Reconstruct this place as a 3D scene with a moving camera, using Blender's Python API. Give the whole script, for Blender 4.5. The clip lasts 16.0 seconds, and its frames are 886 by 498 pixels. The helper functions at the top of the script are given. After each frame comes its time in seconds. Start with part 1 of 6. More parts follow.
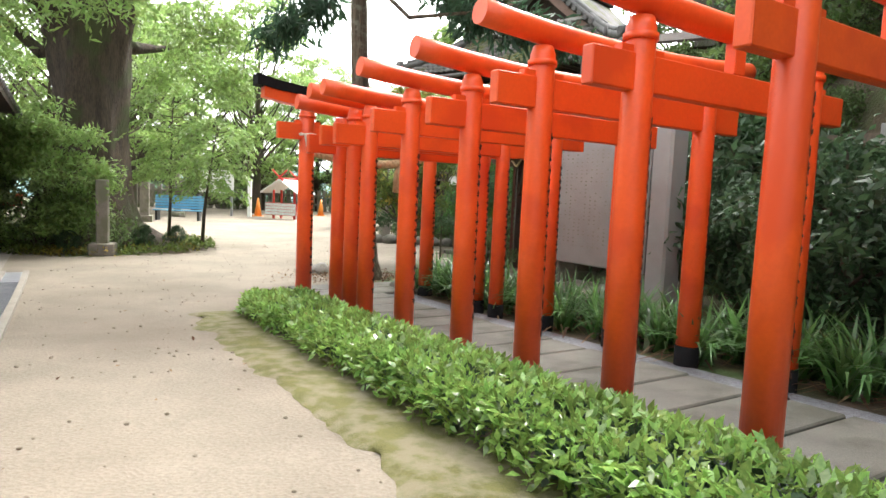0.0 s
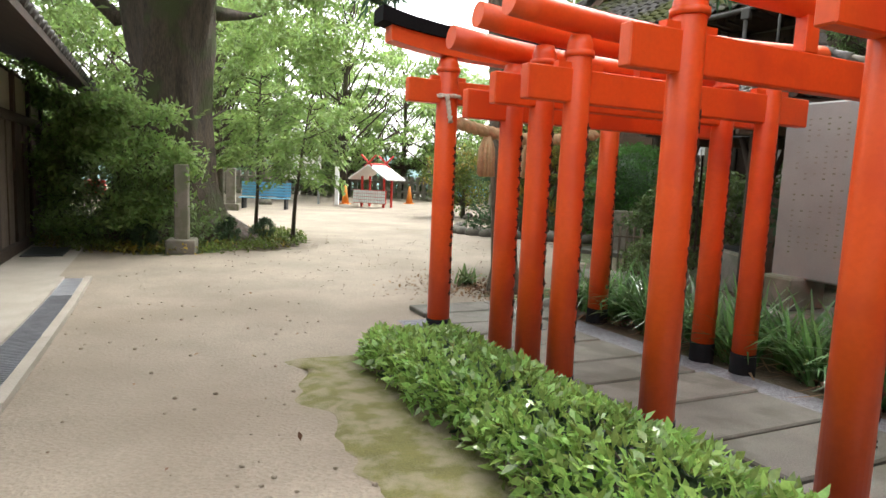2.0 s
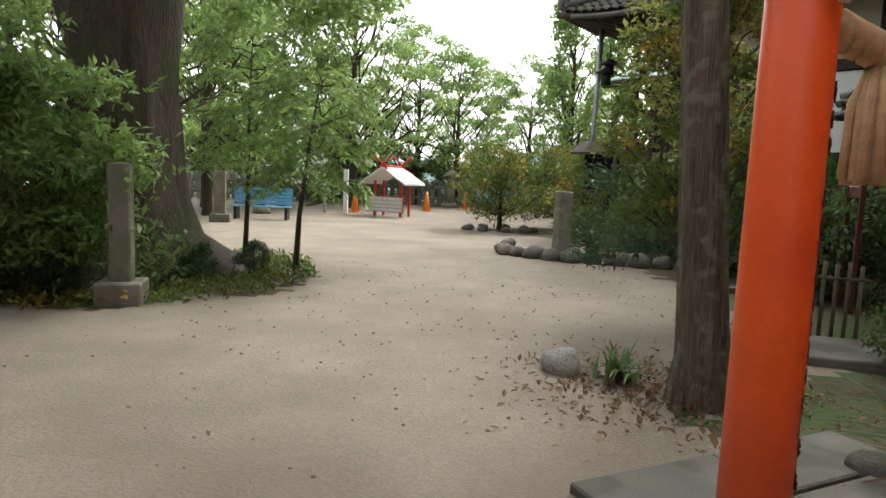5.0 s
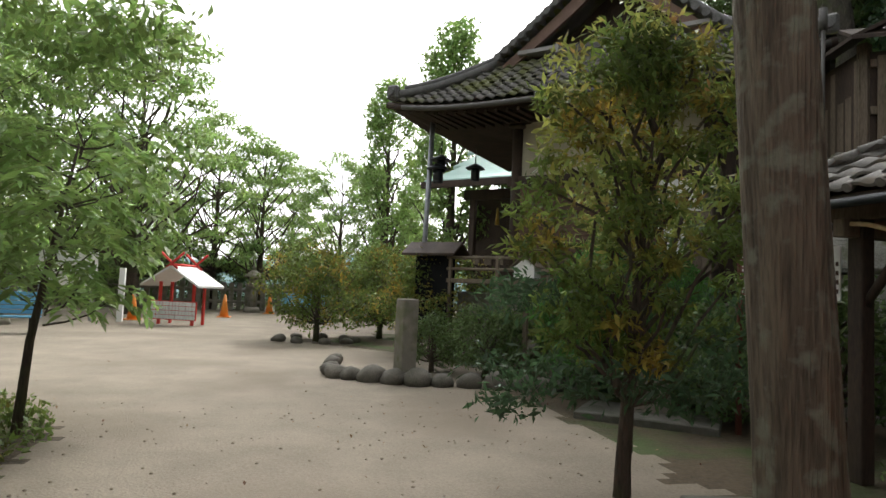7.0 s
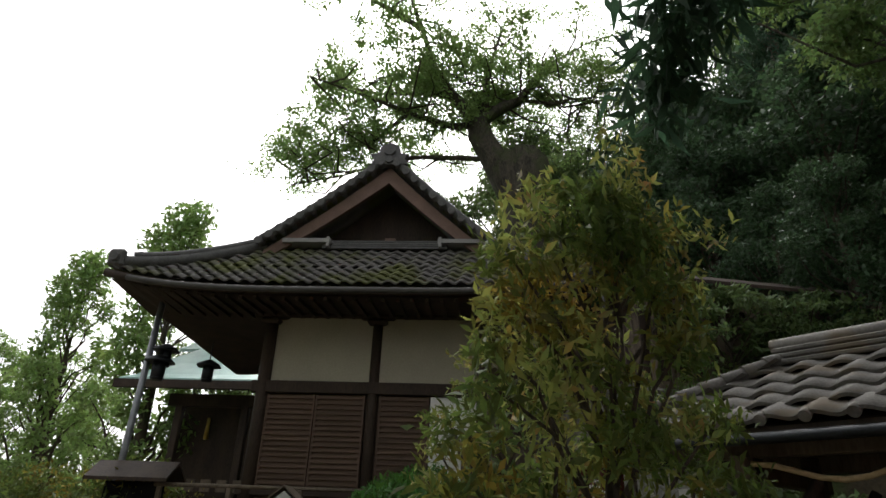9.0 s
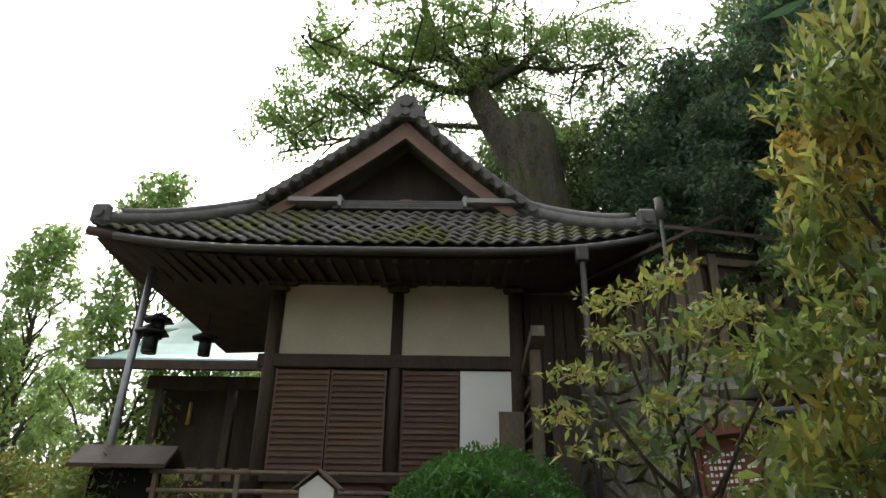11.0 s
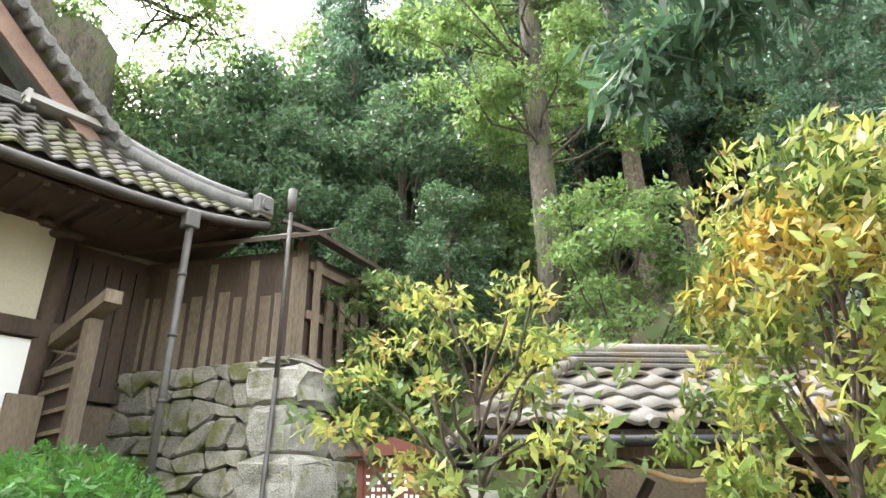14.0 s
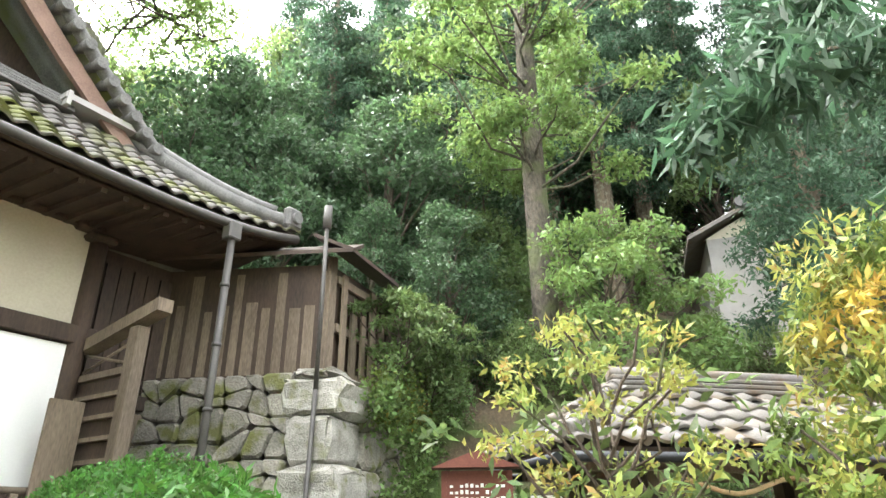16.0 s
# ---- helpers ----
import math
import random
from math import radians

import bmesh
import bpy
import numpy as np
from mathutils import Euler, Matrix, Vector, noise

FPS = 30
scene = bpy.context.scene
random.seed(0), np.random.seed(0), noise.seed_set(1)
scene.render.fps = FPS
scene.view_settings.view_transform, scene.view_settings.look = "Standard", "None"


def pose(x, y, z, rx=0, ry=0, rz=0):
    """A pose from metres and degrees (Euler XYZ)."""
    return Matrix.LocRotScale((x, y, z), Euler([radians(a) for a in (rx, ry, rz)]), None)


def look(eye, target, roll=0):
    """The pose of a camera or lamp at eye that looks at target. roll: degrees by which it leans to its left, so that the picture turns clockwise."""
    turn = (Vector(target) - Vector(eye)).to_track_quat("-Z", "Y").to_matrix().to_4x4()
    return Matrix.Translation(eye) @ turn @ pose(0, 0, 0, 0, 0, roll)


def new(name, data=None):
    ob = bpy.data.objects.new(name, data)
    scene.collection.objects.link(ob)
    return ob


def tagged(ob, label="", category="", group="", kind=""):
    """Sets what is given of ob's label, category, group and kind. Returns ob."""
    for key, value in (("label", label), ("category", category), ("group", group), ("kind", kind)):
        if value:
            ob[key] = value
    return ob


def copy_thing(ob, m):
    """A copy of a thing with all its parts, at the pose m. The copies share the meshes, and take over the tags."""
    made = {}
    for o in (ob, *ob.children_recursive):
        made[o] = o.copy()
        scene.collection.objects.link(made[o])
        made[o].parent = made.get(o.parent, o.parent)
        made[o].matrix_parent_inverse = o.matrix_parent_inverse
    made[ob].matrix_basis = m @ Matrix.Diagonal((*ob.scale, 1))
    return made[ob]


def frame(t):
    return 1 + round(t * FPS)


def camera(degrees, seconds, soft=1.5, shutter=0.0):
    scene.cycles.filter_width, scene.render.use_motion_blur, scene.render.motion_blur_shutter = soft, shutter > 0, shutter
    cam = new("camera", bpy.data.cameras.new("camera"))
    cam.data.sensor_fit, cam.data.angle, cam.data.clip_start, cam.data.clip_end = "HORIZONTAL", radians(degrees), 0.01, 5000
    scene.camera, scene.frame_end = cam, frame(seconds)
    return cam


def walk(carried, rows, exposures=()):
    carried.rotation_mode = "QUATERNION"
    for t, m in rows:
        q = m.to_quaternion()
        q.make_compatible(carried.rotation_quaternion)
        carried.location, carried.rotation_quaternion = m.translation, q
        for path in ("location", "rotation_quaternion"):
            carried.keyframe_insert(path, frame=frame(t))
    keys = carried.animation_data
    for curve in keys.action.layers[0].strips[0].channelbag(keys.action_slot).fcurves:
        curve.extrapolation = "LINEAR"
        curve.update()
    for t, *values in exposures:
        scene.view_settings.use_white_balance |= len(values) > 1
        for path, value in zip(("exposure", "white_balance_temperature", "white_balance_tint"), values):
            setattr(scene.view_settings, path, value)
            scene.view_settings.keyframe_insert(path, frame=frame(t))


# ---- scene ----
cam = camera(71.1, 16.0)
METRES, EYE, TILT, LEAN, TURN = 18.0, 1.23, 0.5, 0.0, -1.8
ROWS = [
    (0.0, 0.0, 0.0, 0.0, 0.23, -5.49, -2.44),
    (0.5, -0.0143, 0.0382, -0.0002, 4.78, -6.74, -2.48),
    (1.0, -0.0337, 0.0725, -0.0012, 5.95, -6.88, -2.43),
    (1.5, -0.0474, 0.1105, -0.0006, 6.69, -7.05, -2.42),
    (2.0, -0.0665, 0.1457, -0.0029, 7.22, -7.06, -2.33),
    (2.5, -0.0824, 0.1889, -0.004, 7.64, -7.01, -2.29),
    (3.0, -0.1022, 0.2258, -0.0037, 7.97, -6.95, -2.26),
    (3.5, -0.1131, 0.2639, -0.0026, 8.21, -6.87, -2.14),
    (6.0, -0.1745, 0.4389, -0.0076, 4.15, -6.38, -2.68),
    (6.5, -0.1795, 0.4732, -0.0048, -3.25, -3.85, -2.69),
    (7.0, -0.1868, 0.5063, -0.003, -10.95, 3.31, -2.69),
    (7.5, -0.1909, 0.5429, 0.0048, -18.47, 7.62, -2.48),
    (8.0, -0.1962, 0.5784, 0.0107, -29.09, 17.54, -2.35),
    (10.5, -0.2194, 0.714, 0.0025, -41.66, 25.71, -1.64),
    (11.0, -0.21, 0.7377, 0.0061, -41.69, 23.12, -1.25),
    (11.5, -0.2099, 0.7628, 0.008, -45.65, 23.24, -1.36),
    (12.0, -0.2087, 0.7864, 0.0092, -55.25, 22.97, -1.12),
    (12.5, -0.207, 0.8134, 0.0108, -63.59, 22.98, -0.8),
    (13.0, -0.2056, 0.8363, 0.0131, -70.49, 22.78, -0.37),
    (13.5, -0.2037, 0.855, 0.0178, -82.57, 23.23, -0.04),
    (14.0, -0.2067, 0.8714, 0.0183, -92.68, 23.18, 0.36),
    (14.5, -0.204, 0.8899, 0.0177, -97.38, 23.17, 0.27),
    (15.0, -0.2125, 0.9096, 0.0189, -99.16, 23.63, 0.35),
    (15.5, -0.2206, 0.9281, 0.0194, -99.73, 23.83, 0.35),
    (16.0, -0.227, 0.9493, 0.0171, -99.31, 24.01, 0.15),
]
# white sky of an overcast day: the phone's metering closes down on the sky and opens again in the shade
EXPOSURES = [(0.0, 2.95), (0.5, 2.7), (2.0, 2.65), (3.7, 2.3), (6.0, 1.72), (7.0, 1.65), (8.0, 1.2), (10.3, 0.85), (11.0, 1.75), (12.0, 3.0), (13.0, 3.75), (16.0, 4.1)]
walk(cam, [(t, pose(0, 0, EYE, TILT, LEAN, TURN) @ pose(METRES * x, METRES * y, METRES * z, 90 + pitch, roll, yaw)) for t, x, y, z, yaw, pitch, roll in ROWS], EXPOSURES)

# ---- world and sun ----
world = bpy.data.worlds.new("overcast")
scene.world = world
world.use_nodes = True
wt = world.node_tree
sky = wt.nodes.new("ShaderNodeTexSky")
sky.sky_type = 'NISHITA'
sky.sun_disc = False
sky.sun_elevation, sky.sun_rotation = radians(52), radians(30)
sky.air_density, sky.dust_density = 1.0, 4.0
grey = wt.nodes.new("ShaderNodeHueSaturation")
grey.inputs["Saturation"].default_value = 0.10
wt.links.new(sky.outputs[0], grey.inputs["Color"])
wt.links.new(grey.outputs[0], wt.nodes["Background"].inputs[0])
wt.nodes["Background"].inputs[1].default_value = 0.15
sun_data = bpy.data.lights.new("sun", 'SUN')
sun_data.energy, sun_data.angle, sun_data.color = 0.5, radians(25), (1.0, 0.97, 0.92)
sun = new("sun", sun_data)
sun.matrix_world = look((26, 57, 66), (0, 12, 0))

# ---- materials ----
RNG = np.random.default_rng(7)


def mat(name, a, b=None, rough=0.7, scale=6.0, bump=0.3, fine=60.0, metal=0.0, leaf=False, island=0.0, stretch=(1, 1, 1), third=None, third_scale=1.2, third_at=(0.5, 0.62), spec=0.4, dist=0.02, per_object=0.0):
    """A procedural surface: two tones mixed by coarse and fine noise, an optional third tone in patches, and fine relief."""
    m = bpy.data.materials.new(name)
    m.use_nodes = True
    nt = m.node_tree
    N, L = nt.nodes, nt.links
    bs = N["Principled BSDF"]
    bs.inputs["Roughness"].default_value = rough
    bs.inputs["Metallic"].default_value = metal
    bs.inputs["Specular IOR Level"].default_value = spec
    b = b or tuple(c * 0.7 for c in a)
    tc = N.new("ShaderNodeTexCoord")
    mp = N.new("ShaderNodeMapping")
    mp.inputs["Scale"].default_value = stretch
    geo = N.new("ShaderNodeNewGeometry")
    L.new(geo.outputs["Position"] if not per_object else tc.outputs["Object"], mp.inputs["Vector"])
    n1 = N.new("ShaderNodeTexNoise")
    n1.inputs["Scale"].default_value, n1.inputs["Detail"].default_value = scale, 5
    n2 = N.new("ShaderNodeTexNoise")
    n2.inputs["Scale"].default_value, n2.inputs["Detail"].default_value = fine, 4
    L.new(mp.outputs[0], n1.inputs["Vector"])
    L.new(mp.outputs[0], n2.inputs["Vector"])
    ad = N.new("ShaderNodeMath")
    ad.operation = 'MULTIPLY_ADD'
    ad.inputs[1].default_value = 0.5
    L.new(n2.outputs["Fac"], ad.inputs[0])
    sc = N.new("ShaderNodeMath")
    sc.operation = 'MULTIPLY'
    sc.inputs[1].default_value = 0.5
    L.new(n1.outputs["Fac"], sc.inputs[0])
    L.new(sc.outputs[0], ad.inputs[2])
    rp = N.new("ShaderNodeValToRGB")
    rp.color_ramp.elements[0].position, rp.color_ramp.elements[1].position = 0.36, 0.64
    rp.color_ramp.elements[0].color, rp.color_ramp.elements[1].color = (*b, 1), (*a, 1)
    L.new(ad.outputs[0], rp.inputs[0])
    col = rp.outputs[0]
    if third:
        n3 = N.new("ShaderNodeTexNoise")
        n3.inputs["Scale"].default_value, n3.inputs["Detail"].default_value = third_scale, 6
        L.new(geo.outputs["Position"], n3.inputs["Vector"])
        r3 = N.new("ShaderNodeValToRGB")
        r3.color_ramp.elements[0].position, r3.color_ramp.elements[1].position = third_at
        L.new(n3.outputs["Fac"], r3.inputs[0])
        mx = N.new("ShaderNodeMixRGB")
        mx.inputs[2].default_value = (*third, 1)
        L.new(r3.outputs[0], mx.inputs[0])
        L.new(col, mx.inputs[1])
        col = mx.outputs[0]
    if island or per_object:
        hs = N.new("ShaderNodeHueSaturation")
        if per_object:
            rnd = N.new("ShaderNodeObjectInfo").outputs["Random"]
        else:
            rnd = geo.outputs["Random Per Island"]
        mr = N.new("ShaderNodeMapRange")
        k = island or per_object
        mr.inputs["To Min"].default_value, mr.inputs["To Max"].default_value = 1 - k, 1 + k
        L.new(rnd, mr.inputs["Value"])
        L.new(mr.outputs[0], hs.inputs["Value"])
        if leaf:
            mh = N.new("ShaderNodeMapRange")
            mh.inputs["To Min"].default_value, mh.inputs["To Max"].default_value = 0.485, 0.515
            L.new(rnd, mh.inputs["Value"])
            L.new(mh.outputs[0], hs.inputs["Hue"])
        L.new(col, hs.inputs["Color"])
        col = hs.outputs[0]
    L.new(col, bs.inputs["Base Color"])
    if bump and not leaf:
        bp = N.new("ShaderNodeBump")
        bp.inputs["Strength"].default_value, bp.inputs["Distance"].default_value = bump, dist
        L.new(ad.outputs[0], bp.inputs["Height"])
        L.new(bp.outputs[0], bs.inputs["Normal"])
    if leaf:
        tr = N.new("ShaderNodeBsdfTranslucent")
        br = N.new("ShaderNodeHueSaturation")
        br.inputs["Value"].default_value, br.inputs["Hue"].default_value = 1.5, 0.485
        L.new(col, br.inputs["Color"])
        L.new(br.outputs[0], tr.inputs["Color"])
        mixs = N.new("ShaderNodeMixShader")
        mixs.inputs[0].default_value = 0.4
        L.new(bs.outputs[0], mixs.inputs[1])
        L.new(tr.outputs[0], mixs.inputs[2])
        L.new(mixs.outputs[0], N["Material Output"].inputs["Surface"])
    return m


SAND = mat("beige_sand", (0.26, 0.222, 0.172), (0.175, 0.148, 0.112), 0.95, 1.3, 0.8, 45, third=(0.165, 0.134, 0.098), third_scale=0.4, third_at=(0.48, 0.72), dist=0.03)
SOIL = mat("forest_soil", (0.10, 0.075, 0.045), (0.05, 0.04, 0.025), 0.95, 1.5, 0.8, 20, third=(0.05, 0.08, 0.02), third_scale=0.6, dist=0.08)
MOSS = mat("moss", (0.15, 0.14, 0.045), (0.09, 0.092, 0.03), 0.95, 5, 0.9, 90, third=(0.2, 0.175, 0.11), third_scale=7.0, third_at=(0.43, 0.62))
CONCRETE = mat("concrete", (0.31, 0.28, 0.235), (0.22, 0.2, 0.168), 0.9, 2, 0.3, 80)
SLAB = mat("slab_stone", (0.155, 0.148, 0.125), (0.09, 0.087, 0.072), 0.85, 3, 0.4, 90, per_object=0.15, third=(0.08, 0.08, 0.06), third_scale=2.5)
GRAVEL = mat("grey_gravel", (0.22, 0.23, 0.25), (0.10, 0.10, 0.11), 0.9, 30, 1.0, 120)
STEEL = mat("galvanised_steel", (0.36, 0.37, 0.39), (0.24, 0.25, 0.27), 0.5, 8, 0.2, 120, metal=0.7)
GRANITE = mat("granite", (0.28, 0.255, 0.215), (0.16, 0.145, 0.12), 0.85, 4, 0.4, 140, third=(0.15, 0.15, 0.10), third_scale=3)
PALE = mat("pale_granite", (0.31, 0.30, 0.285), (0.24, 0.23, 0.22), 0.75, 3, 0.15, 160)
WALLSTONE = mat("wall_stone", (0.27, 0.25, 0.215), (0.12, 0.115, 0.095), 0.92, 2.5, 0.7, 35, per_object=0.22, third=(0.11, 0.115, 0.04), third_scale=3.4, third_at=(0.5, 0.62), dist=0.05)
QUOIN = mat("quoin_stone", (0.40, 0.385, 0.345), (0.20, 0.19, 0.165), 0.9, 5, 0.9, 45, per_object=0.12, dist=0.05, third=(0.16, 0.165, 0.08), third_scale=4.0, third_at=(0.56, 0.7))
ROCK = mat("boulder", (0.17, 0.155, 0.13), (0.08, 0.075, 0.062), 0.9, 4, 0.6, 50, per_object=0.2, dist=0.03)
RED = mat("vermilion_paint", (0.80, 0.10, 0.014), (0.72, 0.083, 0.012), 0.42, 2.0, 0.06, 40, spec=0.5, third=(0.66, 0.07, 0.013), third_scale=2.2)
BLACK = mat("black_paint", (0.012, 0.012, 0.013), (0.008, 0.008, 0.009), 0.85, 5, 0.1, spec=0.1)
INK = mat("faded_ink", (0.03, 0.014, 0.01), (0.07, 0.022, 0.012), 0.7, 20, 0.0)
WOOD = mat("dark_wood", (0.062, 0.04, 0.027), (0.028, 0.019, 0.014), 0.75, 3, 0.4, 40, stretch=(1, 1, 0.25))
WOODG = mat("weathered_wood", (0.185, 0.145, 0.105), (0.09, 0.07, 0.05), 0.85, 4, 0.5, 50, stretch=(1, 1, 0.2), per_object=0.15)
SHUT = mat("shutter_wood", (0.15, 0.095, 0.066), (0.085, 0.054, 0.038), 0.8, 3, 0.3, 50, stretch=(0.3, 0.3, 2), per_object=0.12)
BARGE = mat("barge_wood", (0.21, 0.135, 0.105), (0.14, 0.09, 0.07), 0.8, 3, 0.3, 40)
LHWOOD = mat("brown_boarding", (0.15, 0.115, 0.088), (0.075, 0.056, 0.043), 0.85, 3, 0.4, 40, stretch=(1, 1, 0.2), per_object=0.2)
PLASTER = mat("aged_plaster", (0.46, 0.42, 0.33), (0.39, 0.355, 0.275), 0.9, 1.5, 0.1, 30)
WHITE = mat("white_board", (0.80, 0.80, 0.79), (0.74, 0.74, 0.73), 0.6, 2, 0.05)
TILE = mat("grey_roof_tile", (0.16, 0.148, 0.135), (0.075, 0.07, 0.064), 0.65, 3, 0.3, 40, per_object=0.2, third=(0.085, 0.092, 0.022), third_scale=1.1, third_at=(0.46, 0.62))
TILE2 = mat("silver_roof_tile", (0.185, 0.172, 0.155), (0.105, 0.097, 0.087), 0.7, 4, 0.25, 40, per_object=0.15, third=(0.14, 0.112, 0.08), third_scale=2.5)
RIDGE = mat("ridge_tile", (0.125, 0.12, 0.115), (0.06, 0.06, 0.056), 0.6, 5, 0.3, 40, island=0.15)
COPPER = mat("green_copper", (0.42, 0.60, 0.55), (0.32, 0.48, 0.45), 0.5, 2, 0.1, 20)
PIPE = mat("painted_downpipe", (0.075, 0.07, 0.062), (0.045, 0.042, 0.04), 0.5, 6, 0.1)
IRON = mat("dark_iron", (0.03, 0.035, 0.04), (0.02, 0.02, 0.022), 0.5, 8, 0.2, metal=0.5)
ROPE = mat("straw_rope", (0.62, 0.46, 0.26), (0.42, 0.29, 0.15), 0.85, 20, 0.5, 200, island=0.1)
ROPEW = mat("white_rope", (0.70, 0.62, 0.50), (0.5, 0.42, 0.33), 0.85, 20, 0.4, 150)
BARK = mat("cedar_bark", (0.18, 0.142, 0.098), (0.055, 0.043, 0.03), 0.95, 7, 1.0, 30, stretch=(2.2, 2.2, 0.16), third=(0.18, 0.175, 0.13), third_scale=9.0, third_at=(0.52, 0.66), dist=0.09)
BARKD = mat("dark_bark", (0.10, 0.075, 0.055), (0.04, 0.032, 0.025), 0.95, 5, 1.0, 25, stretch=(1.6, 1.6, 0.3), third=(0.06, 0.07, 0.03), dist=0.08)
BARKA = mat("ancient_bark", (0.105, 0.09, 0.068), (0.03, 0.027, 0.02), 0.95, 2.6, 1.0, 14, stretch=(1.3, 1.3, 0.5), third=(0.07, 0.08, 0.035), third_scale=1.6, third_at=(0.48, 0.62), dist=0.2)
LEAF = mat("fresh_leaf", (0.19, 0.29, 0.085), (0.13, 0.22, 0.06), 0.5, 1.0, 0, leaf=True, island=0.35)
LEAFG = mat("green_leaf", (0.13, 0.205, 0.06), (0.08, 0.14, 0.042), 0.5, 0.8, 0, leaf=True, island=0.4)
LEAFH = mat("hedge_leaf", (0.27, 0.41, 0.11), (0.13, 0.25, 0.06), 0.22, 2.0, 0, leaf=True, island=0.45, spec=0.7)
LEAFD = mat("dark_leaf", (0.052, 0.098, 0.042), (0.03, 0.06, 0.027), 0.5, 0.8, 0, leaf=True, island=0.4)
LEAFM = mat("mid_leaf", (0.115, 0.168, 0.055), (0.062, 0.108, 0.038), 0.5, 0.6, 0, leaf=True, island=0.4)
CEDAR = mat("cedar_needle", (0.045, 0.092, 0.048), (0.026, 0.056, 0.032), 0.6, 0.8, 0, leaf=True, island=0.35)
YELLOW = mat("yellow_green_leaf", (0.27, 0.28, 0.07), (0.14, 0.20, 0.055), 0.5, 2.2, 0, fine=9, leaf=True, island=0.3, spec=0.25, third=(0.30, 0.19, 0.06), third_scale=5.0, third_at=(0.54, 0.7))
OLIVE = mat("olive_leaf", (0.12, 0.16, 0.035), (0.06, 0.10, 0.025), 0.5, 2.2, 0, leaf=True, island=0.4, spec=0.25, third=(0.30, 0.22, 0.04), third_scale=1.3, third_at=(0.52, 0.68))
DOME = mat("clipped_leaf", (0.06, 0.17, 0.03), (0.04, 0.11, 0.02), 0.5, 3, 0, leaf=True, island=0.4)
STRAP = mat("strap_leaf", (0.09, 0.18, 0.05), (0.05, 0.11, 0.035), 0.3, 2, 0, leaf=True, island=0.5, spec=0.6)
DRY = mat("dry_leaf", (0.20, 0.13, 0.075), (0.11, 0.07, 0.04), 0.8, 3, 0, leaf=True, island=0.4)
BLUE = mat("blue_paint", (0.16, 0.42, 0.62), (0.12, 0.34, 0.52), 0.5, 4, 0.1)
ORANGE = mat("orange_plastic", (0.75, 0.26, 0.03), (0.65, 0.2, 0.03), 0.5, 4, 0.05)
REDDISH = mat("red_board", (0.14, 0.045, 0.03), (0.10, 0.03, 0.022), 0.7, 4, 0.2)
PAPER = mat("white_paper", (0.76, 0.76, 0.74), (0.66, 0.66, 0.64), 0.8, 9, 0.2, island=0.1)
# woods seen far off: distance haze is mixed into this blue-green
HILLHAZE = mat("hazy_far_hill", (0.10, 0.17, 0.16), (0.07, 0.13, 0.13), 1.0, 0.05, 0, 0.4)
REDCLOTH = mat("red_cloth", (0.60, 0.05, 0.04), (0.45, 0.04, 0.03), 0.8, 9, 0.2)
GOLD = mat("old_gold", (0.55, 0.38, 0.10), (0.4, 0.26, 0.07), 0.4, 9, 0.1, metal=0.6)

# ---- mesh helpers ----


def B():
    return bmesh.new()


def box(bm, x0, x1, y0, y1, z0, z1, m=None, bev=0.0):
    vs = [bm.verts.new(Vector(p)) for p in ((x0, y0, z0), (x1, y0, z0), (x1, y1, z0), (x0, y1, z0), (x0, y0, z1), (x1, y0, z1), (x1, y1, z1), (x0, y1, z1))]
    fs = [bm.faces.new([vs[i] for i in f]) for f in ((3, 2, 1, 0), (4, 5, 6, 7), (0, 1, 5, 4), (1, 2, 6, 5), (2, 3, 7, 6), (3, 0, 4, 7))]
    if bev:
        es = list({e for f in fs for e in f.edges})
        r = bmesh.ops.bevel(bm, geom=es, offset=bev, segments=1, affect='EDGES')
        vs = list({v for f in r["faces"] for v in f.verts} | {v for v in vs if v.is_valid})
    if m:
        bmesh.ops.transform(bm, matrix=m, verts=vs)
    return bm


def tube(bm, pts, radii, seg=12, caps=True, wob=0.0):
    """A tube through points, with a radius at each."""
    pts = [Vector(p) for p in pts]
    if not hasattr(radii, "__len__"):
        radii = [radii] * len(pts)
    rings = []
    ref = None
    for i, p in enumerate(pts):
        d = (pts[min(i + 1, len(pts) - 1)] - pts[max(i - 1, 0)]).normalized()
        if ref is None:
            ref = d.orthogonal().normalized()
        ref = (ref - d * ref.dot(d)).normalized()
        o = d.cross(ref)
        ring = []
        for k in range(seg):
            a = 2 * math.pi * k / seg
            r = radii[i] * (1 + wob * (noise.noise((p.x * 0.7 + 3 * math.cos(a), p.y * 0.7 + 3 * math.sin(a), p.z * 0.6))))
            ring.append(bm.verts.new(p + (ref * math.cos(a) + o * math.sin(a)) * r))
        rings.append(ring)
    for a, b in zip(rings, rings[1:]):
        for k in range(seg):
            f = bm.faces.new((a[k], a[(k + 1) % seg], b[(k + 1) % seg], b[k]))
            f.smooth = True
    if caps:
        bm.faces.new(rings[0][::-1])
        bm.faces.new(rings[-1])
    return bm


def plate(bm, pts, thick, axis):
    """A flat outline given thickness along axis."""
    a = [bm.verts.new(Vector(p)) for p in pts]
    b = [bm.verts.new(Vector(p) + Vector(axis) * thick) for p in pts]
    bm.faces.new(a[::-1])
    bm.faces.new(b)
    n = len(a)
    for i in range(n):
        bm.faces.new((a[i], a[(i + 1) % n], b[(i + 1) % n], b[i]))
    return bm


